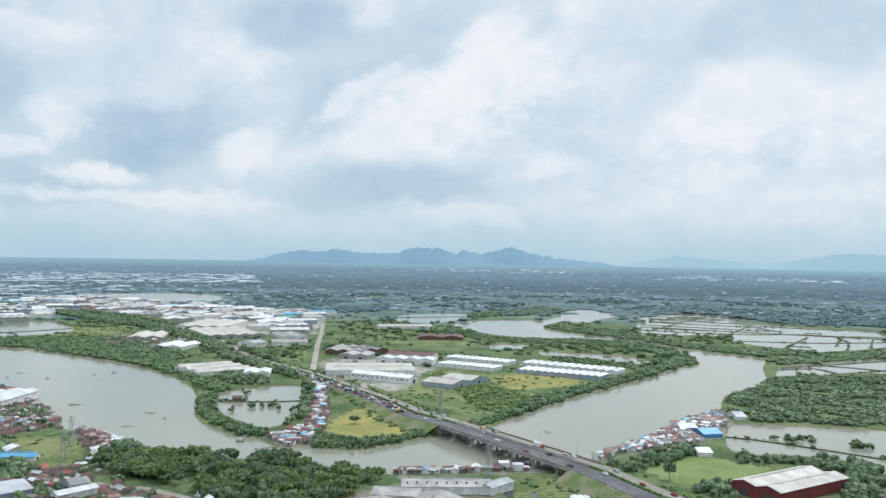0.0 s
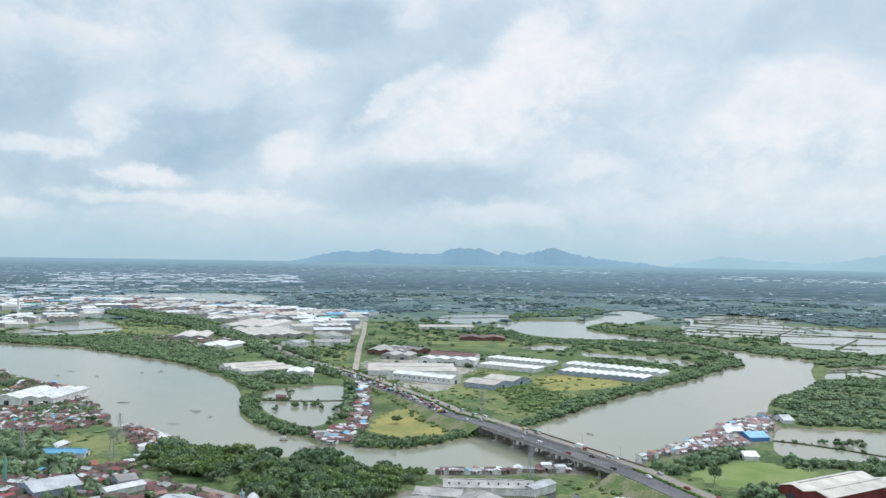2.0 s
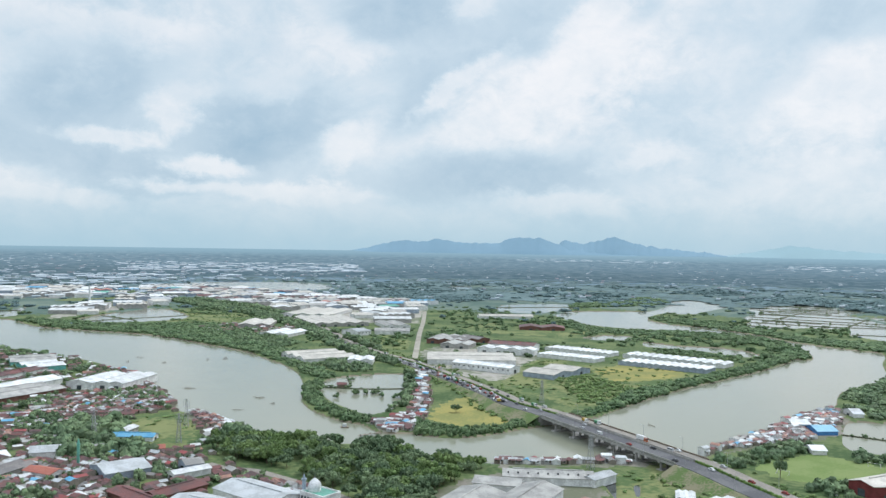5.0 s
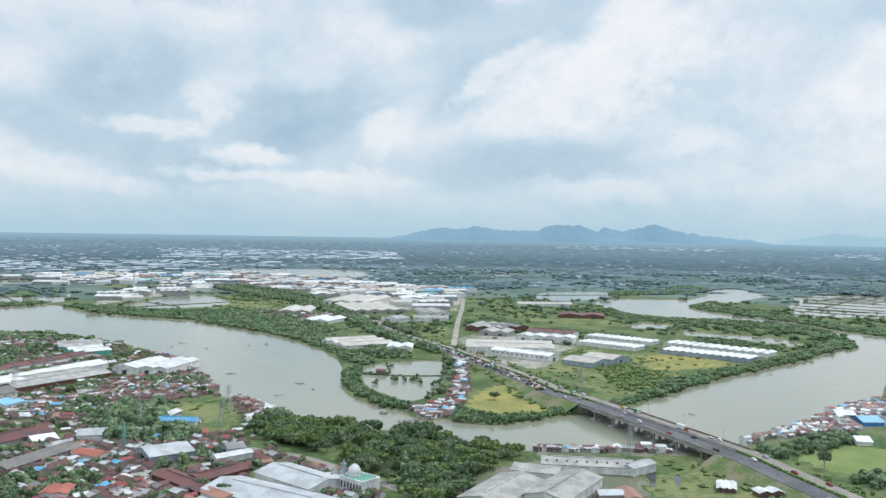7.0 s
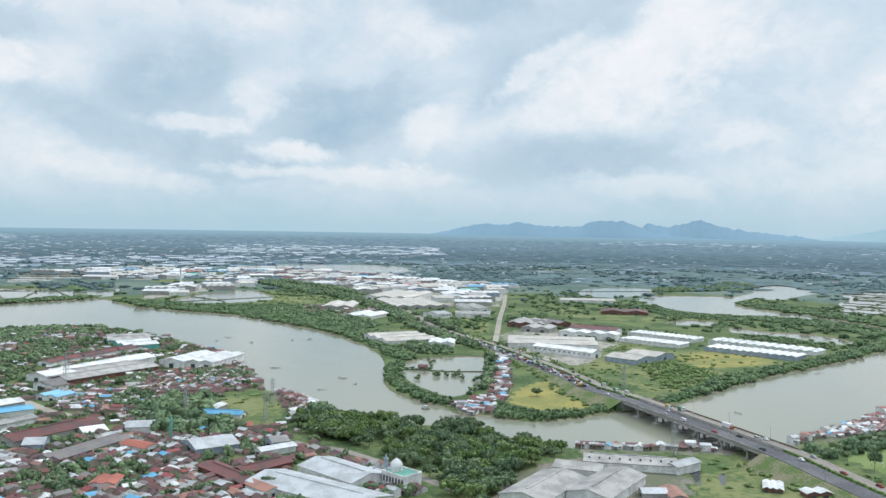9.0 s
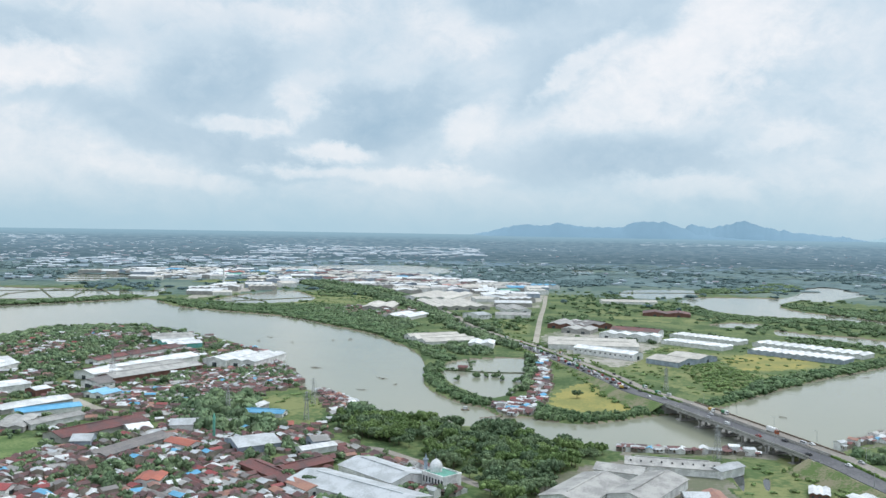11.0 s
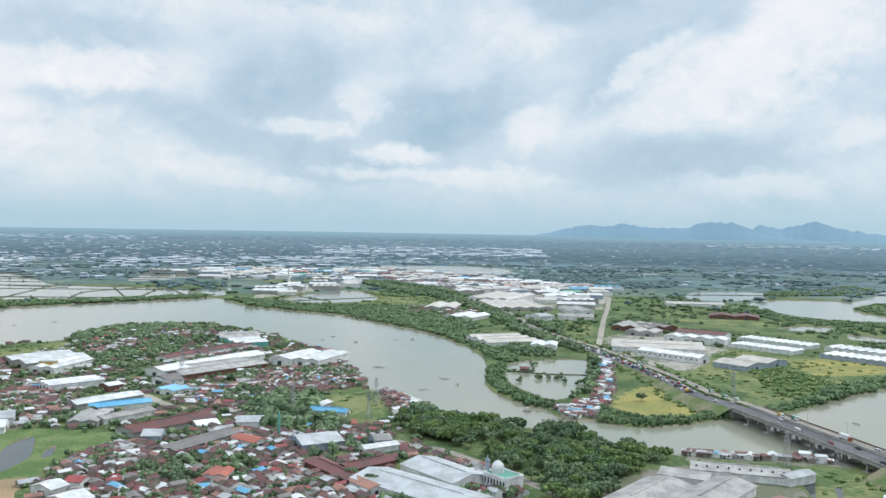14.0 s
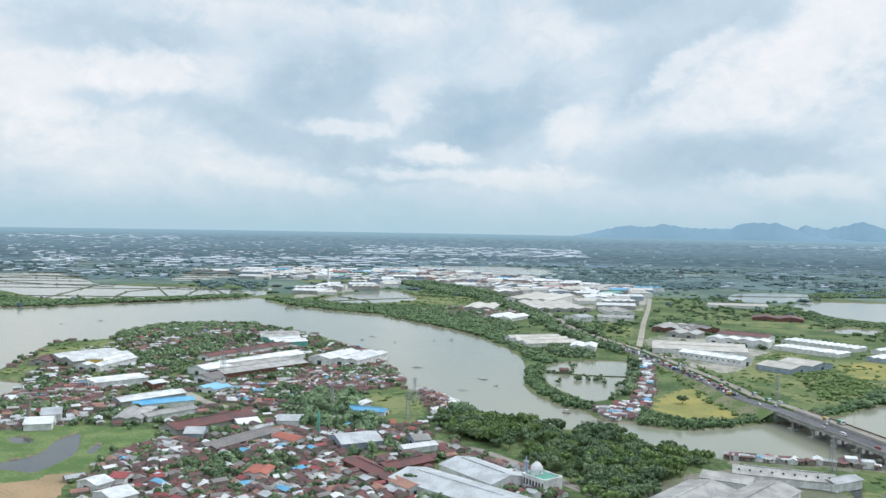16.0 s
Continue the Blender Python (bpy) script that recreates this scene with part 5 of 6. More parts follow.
def house(size, roof, m):
    key = (size, roof)
    if key in proto:
        return copy_thing(proto[key], m)
    lx, ly, h, up = HOUSE_SIZES[size]
    v, wf, rf = gable_arrays(lx, ly, h, up)
    wall = ["cream", "white", "grey", "white"][size] if roof != "blue" else "white"
    ws = Shape(M["wall_" + wall])
    ws.v, ws.f, ws.m = v[:10], wf, [0] * 4
    ob = thing("house", ws, "small %s village house with a %s" % ("two-storey" if h > 4 else "low", roof_words[roof]), "house", group="village houses", at=m)
    rs = Shape(M["roof_" + roof])
    for q in rf:
        p = [v[j] for j in q]
        rs.face([(a, b, c + 0.16) for a, b, c in p])
        rs.face(p[::-1])
        for i in range(4):
            p0, p1 = p[i], p[(i + 1) % 4]
            rs.face([p0, p1, (p1[0], p1[1], p1[2] + 0.16), (p0[0], p0[1], p0[2] + 0.16)])
    part("roof", rs, ob)
    d = Shape(M["plank"])
    d.box(-0.5, 0.5, -ly / 2 - 0.06, -ly / 2 + 0.02, 0, 2.0)
    part("door", d, ob)
    for a in (-lx * 0.3, lx * 0.3):
        w = Shape(M["glass_dark"])
        w.box(a - 0.6, a + 0.6, -ly / 2 - 0.05, -ly / 2 + 0.02, 1.0, 2.0)
        part("window", w, ob)
    pr = Shape(M["roof_lightgrey" if size % 2 else "roof_rust"])
    pr.face([(-lx * 0.4, -ly / 2 - 2.0, 2.15), (lx * 0.3, -ly / 2 - 2.0, 2.15), (lx * 0.3, -ly / 2 + 0.1, 2.6), (-lx * 0.4, -ly / 2 + 0.1, 2.6)])
    pr.face([(-lx * 0.4, -ly / 2 - 2.0, 2.09), (-lx * 0.4, -ly / 2 + 0.1, 2.54), (lx * 0.3, -ly / 2 + 0.1, 2.54), (lx * 0.3, -ly / 2 - 2.0, 2.09)])
    part("porch_roof", pr, ob)
    proto[key] = ob
    return ob


near_count, far_houses = 0, []
grain = {"old_town": (5.3, -32), "mosque_quarter": (5.4, -32), "market": (5.2, 20), "north_shore": (5.1, -50), "harbour": (5.4, 40), "tower_shore": (5.0, -50), "headland": (7, 10), "pier": (5.3, -15),
         "east_shore": (4.9, 45), "south_shore": (4.3, 0), "west_yard": (14, 10), "west_row": (14, 10)}
order = ["south_shore", "mosque_quarter", "tower_shore", "east_shore", "pier", "old_town", "market", "north_shore", "harbour", "headland", "west_yard", "west_row"]
house_spots = []
for n, k in enumerate(order):
    gap, t = grain[k]
    shift = {"south_shore": (0, 7), "east_shore": (-5, 5), "tower_shore": (4, 4), "north_shore": (5, 4)}.get(k, (0, 0))
    q = scatter(np.array(VILLAGES[k], float) + shift, gap, 40 + n, 0.3)
    q = q[~in_rects(q, 0.8)]
    q = q[~on_road(q, 1)]
    deep = depth_in(q, RIVER)
    q = q[deep < (15 if k in ("south_shore", "east_shore", "tower_shore", "pier", "north_shore") else 5)]
    r = np.random.default_rng(60 + n)
    for x, y in q:
        lush = math.sin(x * 0.045 + 1.0) * math.sin(y * 0.052 + 0.4)
        if r.random() < (0.10 if k not in ("old_town", "market") else 0.08 + 0.62 * (lush > 0.2)):
            continue
        size = int(r.choice(4, p=[0.38, 0.27, 0.27, 0.08]))
        roof = str(r.choice(HOUSE_ROOFS if k not in ("east_shore", "pier", "south_shore") else HOUSE_ROOFS + ["white"] * 8 + ["lightgrey"] * 5 + ["blue"]))
        turn_h = radians(t + r.choice([0, 90, 0, 180]) + r.normal(0, 9))
        house_spots.append((x, y))
        if near_count < 300 and (k != "old_town" or (y < 460 and x > -300)):
            near_count += 1
            house(size, roof, pose(x, y, 0.0, 0, 0, math.degrees(turn_h)))
        else:
            lx, ly, h, up = HOUSE_SIZES[size]
            far_houses.append((x, y, 0.0, turn_h, lx * r.uniform(0.85, 1.25), ly * r.uniform(0.85, 1.25), h, up, ["rust", "grey", "white", "lightgrey", "oldrust", "darkgrey", "blue", "crimson"].index(roof)))
gable_stuff("village_houses", far_houses, "crowded low village houses with rusty and white roofs", "houses", "wall_cream", ["roof_" + q for q in ["rust", "grey", "white", "lightgrey", "oldrust", "darkgrey", "blue", "crimson"]])
house_spots = np.array(house_spots)

# ---- trees ----
_bm = bmesh.new()
bmesh.ops.create_icosphere(_bm, subdivisions=1, radius=1)
ICO_V = np.array([v.co[:] for v in _bm.verts])
ICO_F = [tuple(v.index for v in f.verts) for f in _bm.faces]
_bm.free()


def crown_arrays(seed, clumps, leaves, leaf=0.1, flat=0.0):
    """A crown of unit radius standing on z = 0: many small ragged clumps over a few limbs' heads, with leaf sprays."""
    r = np.random.default_rng(seed)
    V, F, count = [], [], 0
    heads = max(2, clumps // 6)
    hub = [np.array([0, 0, 0.55])] + [np.array([0.5 * math.cos(w), 0.5 * math.sin(w), r.uniform(0.34, 0.6)]) for w in (np.arange(heads) * 6.283 / heads + r.uniform(-0.5, 0.5, heads))]
    size0 = 0.78 / clumps ** 0.36
    for k in range(clumps):
        h = hub[k % len(hub)]
        n = r.normal(0, 1, 3)
        n /= np.linalg.norm(n)
        n[2] = abs(n[2]) * (0.9 - flat) - 0.12
        c = h + n * np.array([0.40, 0.40, 0.38]) * r.uniform(0.55, 1.1)
        size = size0 * r.uniform(0.65, 1.3) * np.array([1, 1, r.uniform(0.6, 0.9)])
        i = count
        V.append(ICO_V * size * (1 + r.normal(0, 0.2, (len(ICO_V), 1))) + c)
        count += len(ICO_V)
        F += [tuple(i + j for j in f) for f in ICO_F]
        for _ in range(leaves):
            n = r.normal(0, 1, 3)
            n /= np.linalg.norm(n)
            n[2] = abs(n[2]) * 0.95 - 0.2
            p = c + n * size * r.uniform(0.85, 1.45)
            a, b = r.normal(0, 1, 3), r.normal(0, 1, 3)
            a *= leaf * r.uniform(0.5, 1.2) / np.linalg.norm(a)
            b *= leaf * r.uniform(0.5, 1.2) / np.linalg.norm(b)
            i = count
            V.append(np.array([p - a, p + b, p + a, p - b]))
            count += 4
            F.append((i, i + 1, i + 2, i + 3))
    return np.concatenate(V), F


NEAR_CROWNS, FAR_CROWNS = [], []
for q in range(6):
    v, f = crown_arrays(100 + q, 36 + 4 * (q % 3), 44, 0.052)
    me = bpy.data.meshes.new("crown")
    me.from_pydata(v.tolist(), [], f)
    NEAR_CROWNS.append(me)
for q in range(6):
    FAR_CROWNS.append(crown_arrays(200 + q, 8, 4, 0.17))
TRUNKS = []
for q in range(3):
    ts = Shape(M["bark"])
    ts.rod((0, 0, -0.3), (0.02, 0.01, 0.42), 0.05, 0.035, 7)
    for w in range(4):
        a = w * 1.6 + q
        ts.rod((0.02, 0.01, 0.36), (0.28 * math.cos(a), 0.28 * math.sin(a), 0.72), 0.028, 0.01, 5)
    TRUNKS.append(ts.mesh("trunk", True))
tree_proto = {}


def tree(x, y, radius, height, bright, seed):
    key = (seed % 6, bright)
    m = Matrix.LocRotScale((x, y, 0), Euler((0, 0, seed * 1.7)), (radius, radius, height / 1.35))
    if key not in tree_proto:
        ob = new("tree")
        me = NEAR_CROWNS[seed % 6].copy()
        me.materials.append(M["leaf_bright" if bright else "leaf"])
        part("trunk", TRUNKS[seed % 3], ob)
        part("crown", me, ob, at=pose(0, 0, 0.18))
        tagged(ob, "broad leafy tree with %s uneven crown" % ("a light green" if bright else "a dark green"), "tree", "village and riverside trees")
        ob.matrix_world = m
        tree_proto[key] = ob
        return ob
    ob = copy_thing(tree_proto[key], Matrix.Identity(4))
    ob.matrix_basis = m
    return ob


def crown_stuff(name, places, material, label, crowns=None):
    """places: x, y, z, radius, height."""
    if len(places) == 0:
        return
    V, F, base = [], [], 0
    r = np.random.default_rng(len(places))
    for x, y, z, rad_, h in places:
        v, f = (crowns or FAR_CROWNS)[int(r.integers(0, 6))]
        w = r.uniform(0, 6.28)
        c, s = math.cos(w), math.sin(w)
        k = rad_ * r.uniform(0.85, 1.15)
        V.append(np.stack([x + k * (v[:, 0] * c - v[:, 1] * s), y + k * (v[:, 0] * s + v[:, 1] * c), z - 0.25 * h + v[:, 2] * h * 0.95], -1))
        F += [tuple(base + j for j in q) for q in f]
        base += len(v)
    me = bpy.data.meshes.new(name)
    me.from_pydata(np.concatenate(V).tolist(), [], F)
    me.materials.append(M[material])
    thing(name, me, label, "trees", kind="stuff")


tree_count = 0
rt = np.random.default_rng(77)
STYLE = {"riverside_wood": (6.2, 4.0, 7.2, "leaf"), "north_belt": (7.0, 5.0, 4.6, "mangrove"), "mangrove_bend": (4.0, 3.0, 4.6, "mangrove"), "west_belt": (9, 6.5, 5.0, "mangrove"), "meadow_front": (3.8, 2.8, 4.6, "mangrove"),
         "lawn_scrub": (7, 3.2, 3.0, "leaf_bright"), "reed_belt": (9, 5, 3.2, "mangrove"), "reed_belt_b": (7.5, 4.6, 3.5, "mangrove"), "avenue": (8, 6.5, 9, "leaf"), "tower_grove": (8, 5.8, 9, "leaf"),
         "far_wood": (20, 14, 6, "hazed_leaf"), "far_wood_b": (20, 14, 6, "hazed_leaf"), "upper_bank": (11, 8, 5, "mangrove"), "far_bank": (9, 6.5, 4.5, "mangrove"), "spit": (7, 5.2, 4.5, "mangrove"), "cape_wood": (6.4, 4.4, 4.6, "leaf"),
         "far_bank_east": (9, 6.5, 4.0, "mangrove"), "headland_wood": (8, 6, 6.5, "leaf"), "east_belt": (6.5, 4.6, 5.0, "mangrove")}
for n, (k, p) in enumerate(GROVES.items()):
    gap, rad_, h, leaf = STYLE.get(k, (7.5, 4.6, 6.5, "leaf"))
    q = scatter(p, gap, 300 + n, 0.45)
    q = q[~in_rects(q, 0)]
    q = q[~on_road(q, -2 if k != "avenue" else -5.5)]
    d = np.zeros(len(q))
    for w in WATERS:
        d = np.maximum(d, depth_in(q, w))
    q = q[d < 3.5]
    if k in ("cape_wood", "far_wood", "hall_edge", "riverside_wood", "headland_wood"):
        q = q[np.sin(q[:, 0] * 0.075 + 1.2 * np.sin(q[:, 1] * 0.05)) * np.sin(q[:, 1] * 0.066 + 0.7) < (0.45 if k == "cape_wood" else 0.7)]
    if k in ("riverside_wood", "tower_grove", "pitch_edge", "hall_edge", "canal_scrub"):
        rest = []
        for i, (x, y) in enumerate(q):
            f = rt.uniform(0.6, 1.4)
            if k == "riverside_wood":
                f *= 1.1
            if tree_count < 300:
                tree_count += 1
                tree(x, y, rad_ * f, h * f * rt.uniform(0.85, 1.15), rt.random() < 0.36, int(rt.integers(0, 999)))
            else:
                rest.append((x, y, 0, rad_ * f, h * f))
        crown_stuff(k, rest, leaf, "dense dark green woodland")
    else:
        f = rt.uniform(0.6, 1.35, len(q))
        z = rise(np.hypot(q[:, 0], q[:, 1]))
        crown_stuff(k, np.column_stack([q, z, rad_ * f, h * f]), leaf, "dense belt of green mangrove and trees" if leaf == "mangrove" else "dense green trees")

# trees between the houses, bushes on the open land
loose, bushes = [], []
for k in ("old_town", "market", "north_shore", "harbour", "headland", "mosque_quarter"):
    q = scatter(VILLAGES[k], 7.0, 500, 0.5)
    q = q[~in_rects(q, 1) & ~on_road(q, 0)]
    for x, y in q:
        lush = math.sin(x * 0.045 + 1.0) * math.sin(y * 0.052 + 0.4)
        if rt.random() < 0.30 + 0.6 * (lush > 0.2):
            loose.append((x, y, 0, rt.uniform(2.4, 4.4) + 2.0 * (lush > 0.2) * rt.random(), rt.uniform(3.8, 6.5) + 2.5 * (lush > 0.2) * rt.random()))
# the west bank between the named quarters: gardens, huts and clumps of trees
WEST_BANK = [(-225, 589), (-292, 646), (-352, 726), (-423, 811), (-502, 890), (-571, 921), (-673, 948), (-727, 881), (-691, 763), (-719, 710), (-649, 594), (-603, 520), (-512, 440), (-430, 400), (-345, 330), (-240, 290),
             (-100, 350), (-150, 470), (-200, 510)]
open_land = [FIELD_LINES[k] for k in ("swamp_grass", "bare_earth", "tower_field", "headland_lawn")]
q = scatter(WEST_BANK, 7.5, 510, 0.5)
keep = ~in_rects(q, 1.5) & ~on_road(q, 0) & ~wet(q)
for p in open_land + list(VILLAGES.values()):
    keep &= ~inside(q, p)
hut_places = []
for x, y in q[keep]:
    u = rt.random()
    if u < 0.40:
        loose.append((x, y, 0, rt.uniform(2.2, 5.0), rt.uniform(3.0, 6.5)))
    elif u < 0.78:
        lx, ly, h, up = HOUSE_SIZES[int(rt.integers(0, 3))]
        hut_places.append((x, y, 0.0, radians(40 + rt.choice([0, 90]) + rt.normal(0, 10)), lx * rt.uniform(0.9, 1.3), ly * rt.uniform(0.9, 1.3), h, up, int(rt.choice(5, p=[0.5, 0.16, 0.15, 0.15, 0.04]))))
gable_stuff("garden_houses", hut_places, "scattered low houses with rusty roofs among gardens", "houses", "wall_cream", ["roof_rust", "roof_grey", "roof_white", "roof_lightgrey", "roof_oldrust"])
FINE_CROWNS = [crown_arrays(400 + q, 14, 10, 0.095) for q in range(6)]
crown_stuff("village_trees", loose, "leaf", "green trees and palms between village houses", FINE_CROWNS)
for k in ("east_lawn", "dry_field", "tower_field", "green_strip", "headland_lawn", "far_field_d", "swamp_grass", "green_field"):
    q = scatter(FIELDS[k], 8, 600, 0.5)
    q = q[~wet(q) & ~in_rects(q, 1) & ~on_road(q, 0)]
    for x, y in q:
        if rt.random() < (0.12 + 0.5 * (math.sin(x * 0.04 + 1.3 * math.sin(y * 0.031)) * math.sin(y * 0.043 + 0.6) > 0.05) if k != "swamp_grass" else 0.03):
            bushes.append((x, y, 0, rt.uniform(1.2, 4.2), rt.uniform(0.9, 2.6)))
bushes += [q for q in slope_bushes if not wet(np.array([q[:2]]))[0]]
crown_stuff("scrub_bushes", bushes, "leaf_bright", "low green bushes on rough grass")
for i, (x, y) in enumerate(LONE_TREES):
    tree(x, y, 4.5 if i != 1 else 4.0, 7.5 if i != 1 else 13, False, i + 3)

# open country between the river and the far plain: hedgerows and copses, then woods and the far town
mid = []
rm = np.random.default_rng(31)
a_, r_ = np.radians(rm.uniform(-51, 30, 9000)), np.sqrt(rm.uniform(1000 ** 2, 2950 ** 2, 9000))
q = np.stack([r_ * np.sin(a_), r_ * np.cos(a_)], -1)
dens = np.sin(q[:, 0] * 0.013 + 2 * np.sin(q[:, 1] * 0.004)) * np.sin(q[:, 1] * 0.011 + 1)
keep = (dens > 0.05 + 0.4 * rm.random(len(q))) | (rm.random(len(q)) < 0.10)
for w in list(WATERS) + list(WORKS.values()) + [FIELD_LINES[k] for k in ("far_field", "far_field_b", "far_field_c", "far_field_d")] + [VILLAGES["west_yard"]]:
    keep &= ~inside(q, w)
keep &= ~in_rects(q, 6) & ~on_road(q, 3)
q = q[keep]
rr_ = np.hypot(q[:, 0], q[:, 1])
a_, r_ = np.radians(rm.uniform(-30, 30, 4200)), np.sqrt(rm.uniform(960 ** 2, 1800 ** 2, 4200))
g = np.stack([r_ * np.sin(a_), r_ * np.cos(a_)], -1)
keep = (np.sin(g[:, 0] * 0.02 + 1.6 * np.sin(g[:, 1] * 0.009)) * np.sin(g[:, 1] * 0.021 + 0.5) > 0.1 * rm.normal(0, 1, len(g))) & ~in_rects(g, 5) & ~on_road(g, 3) & ~wet(g)
for w in list(WORKS.values()) + [FIELD_LINES[k] for k in ("east_lawn", "dry_field", "factory_yard")]:
    keep &= ~inside(g, w)
g = g[keep]
k = rm.uniform(0.5, 1.3, len(g))
crown_stuff("hedgerow_trees", np.column_stack([g, np.zeros(len(g)), 5.0 * k, 4.2 * k]), "mangrove", "dark green hedgerows and thickets on the river plain")
# trees beyond about 1700 m take the haze-tinted leaf colour
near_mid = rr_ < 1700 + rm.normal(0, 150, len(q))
for sel, name, leaf in ((near_mid, "country_trees", "mangrove"), (~near_mid, "far_country_trees", "hazed_leaf")):
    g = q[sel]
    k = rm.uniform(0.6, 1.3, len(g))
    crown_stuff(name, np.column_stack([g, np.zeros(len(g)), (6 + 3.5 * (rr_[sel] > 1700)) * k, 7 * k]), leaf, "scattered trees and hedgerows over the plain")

far_t, far_h = [], []


def far_place(e, a):
    """A place on the far plain by its angle below level and its azimuth, and how much larger things there stand."""
    rc = 130 / math.tan(radians(e)) if e > EL_FLAT else R_FLAT + (EL_FLAT - e) / (EL_FLAT - EL_END) * (R_END - R_FLAT)
    return rc * math.sin(radians(a)), rc * math.cos(radians(a)), float(rise(rc)), rc * math.tan(radians(e)) / 130


for e, a in zip(rm.uniform(0.62, 3.6, 15000), rm.uniform(-51, 30, 15000)):
    x, y, z, k = far_place(e, a)
    if e > 2.0 and wet(np.array([[x, y]]))[0]:
        continue
    town = 0.5 + 0.5 * math.sin(a * 0.55 + 1.5 * math.sin(e * 4.1)) * math.sin(e * 6.2 + a * 0.13)
    lot = (0.34 * town ** 1.6 + 0.10) if a < -12 else (0.5 * town ** 3 * (0.25 + 0.75 * (e < 1.5)) + 0.02)
    if rm.random() < lot:
        if e > 2.6 and rm.random() < 0.6:
            continue
        f = k * rm.uniform(0.5, 1.25) * (1.2 if a < -20 else 0.75)
        far_h.append((x, y, z + 3 * k, radians(-a) + rm.normal(0, 0.35), 17 * f, 8 * f, 2.2 * k * rm.uniform(0.6, 1.3), 1.1 * k, int(rm.choice(5, p=[0.45, 0.22, 0.13, 0.10, 0.10]))))
    elif e > 2.2 and rm.random() < 0.55:
        far_t.append((x, y, z, 30 * k * rm.uniform(0.5, 1.5), 2.0 * k * rm.uniform(0.5, 1.3), e))
# long rows of pale halls
for a0, a1, e0, e1, n in ((-48, -37, 0.86, 1.1, 110), (-27, -12, 1.4, 1.95, 230), (-2, 9, 0.75, 1.05, 90), (14, 25, 1.0, 1.3, 80), (-40, -20, 2.2, 2.9, 90)):
    for _ in range(n):
        e, a = rm.uniform(e0, e1), rm.uniform(a0, a1)
        x, y, z, k = far_place(e, a)
        if not (e > 2.0 and wet(np.array([[x, y]]))[0]):
            far_h.append((x, y, z + 3 * k, radians(-a) + rm.normal(0.1, 0.1), 55 * k * rm.uniform(0.4, 1.1), 16 * k, 2.6 * k, 1.5 * k, int(rm.choice([0, 0, 2, 1]))))
# town colours greyed and blued to imitate haze over the plain
M["hazed_town_white"] = mat("hazed_town_white", (0.52, 0.57, 0.61), (0.40, 0.46, 0.51), scale=0.02, rough=0.9)
M["hazed_town_wall"] = mat("hazed_town_wall", (0.42, 0.47, 0.52), (0.32, 0.38, 0.43), scale=0.02, rough=0.9)
M["hazed_town_grey"] = mat("hazed_town_grey", (0.30, 0.37, 0.43), (0.25, 0.32, 0.38), scale=0.02, rough=0.9)
M["hazed_town_rust"] = mat("hazed_town_rust", (0.33, 0.27, 0.29), (0.26, 0.22, 0.25), scale=0.02, rough=0.9)
gable_stuff("far_town", far_h, "pale roofs of a distant town across the plain, tinted with painted haze", "town", "hazed_town_wall", ["hazed_town_white", "hazed_town_grey", "hazed_town_white", "hazed_town_rust", "hazed_town_grey"])
LUMPS = [crown_arrays(700 + q, 3, 0, 0.2, 0.3) for q in range(6)]
crown_stuff("far_trees", [t[:5] for t in far_t], "hazed_leaf", "dark woods of the far plain", LUMPS)

# ---- dikes between the ponds ----
M["dike"] = mat("dike", (0.11, 0.11, 0.075), (0.065, 0.095, 0.045), scale=0.06, fine=0.6, rough=0.95, bump=0.3)
for pond, heading, gap in DIKE_ROWS:
    ux, uy = math.cos(radians(heading)), math.sin(radians(heading))
    P_ = np.array(PONDS[pond], float)
    across, down = P_ @ np.array([-uy, ux]), P_ @ np.array([ux, uy])
    for o in np.arange(across.min() + gap * 0.6, across.max(), gap):
        o += rt.normal(0, gap * 0.12)
        t_ = np.arange(down.min(), down.max(), 6.0)
        lines = np.stack([t_ * ux - o * uy, t_ * uy + o * ux], -1)
        run = []
        for c, ok in zip(lines, inside(lines, P_)):
            if ok:
                run.append(tuple(c))
            if (not ok or c is lines[-1]) and len(run) > 5:
                DIKES.append([run[0], run[len(run) // 2], run[-1]])
            if not ok:
                run = []
for d in DIKES:
    far = math.hypot(*d[0]) > 1000
    thing("dike", ribbon([(x, y, -0.25) for x, y in smooth_line(d, 5)], 3.2 if far else 2.4, 0, M["dike"], 1.6), "low earth dike between fish ponds", "dike", group="pond dikes", kind="structure")
dk = []
for d in DIKES:
    for x, y in smooth_line(d, 16):
        if rt.random() < 0.16:
            f = rt.uniform(0.4, 1.4)
            dk.append((x + rt.normal(0, 1.5), y + rt.normal(0, 1.5), -0.4, 2.0 * f, 2.4 * f))
for x, y, n in ((-147, 745, 7), (-125, 733, 5), (-175, 722, 3), (-165, 742, 2), (268, 640, 6), (300, 618, 9), (330, 600, 6), (255, 640, 4)):
    for _ in range(n):
        dk.append((x + rt.normal(0, 6), y + rt.normal(0, 4), -0.5, rt.uniform(2, 4.2), rt.uniform(3, 6)))
crown_stuff("pond_bushes", dk, "mangrove", "mangrove bushes standing along the pond dikes", FINE_CROWNS)

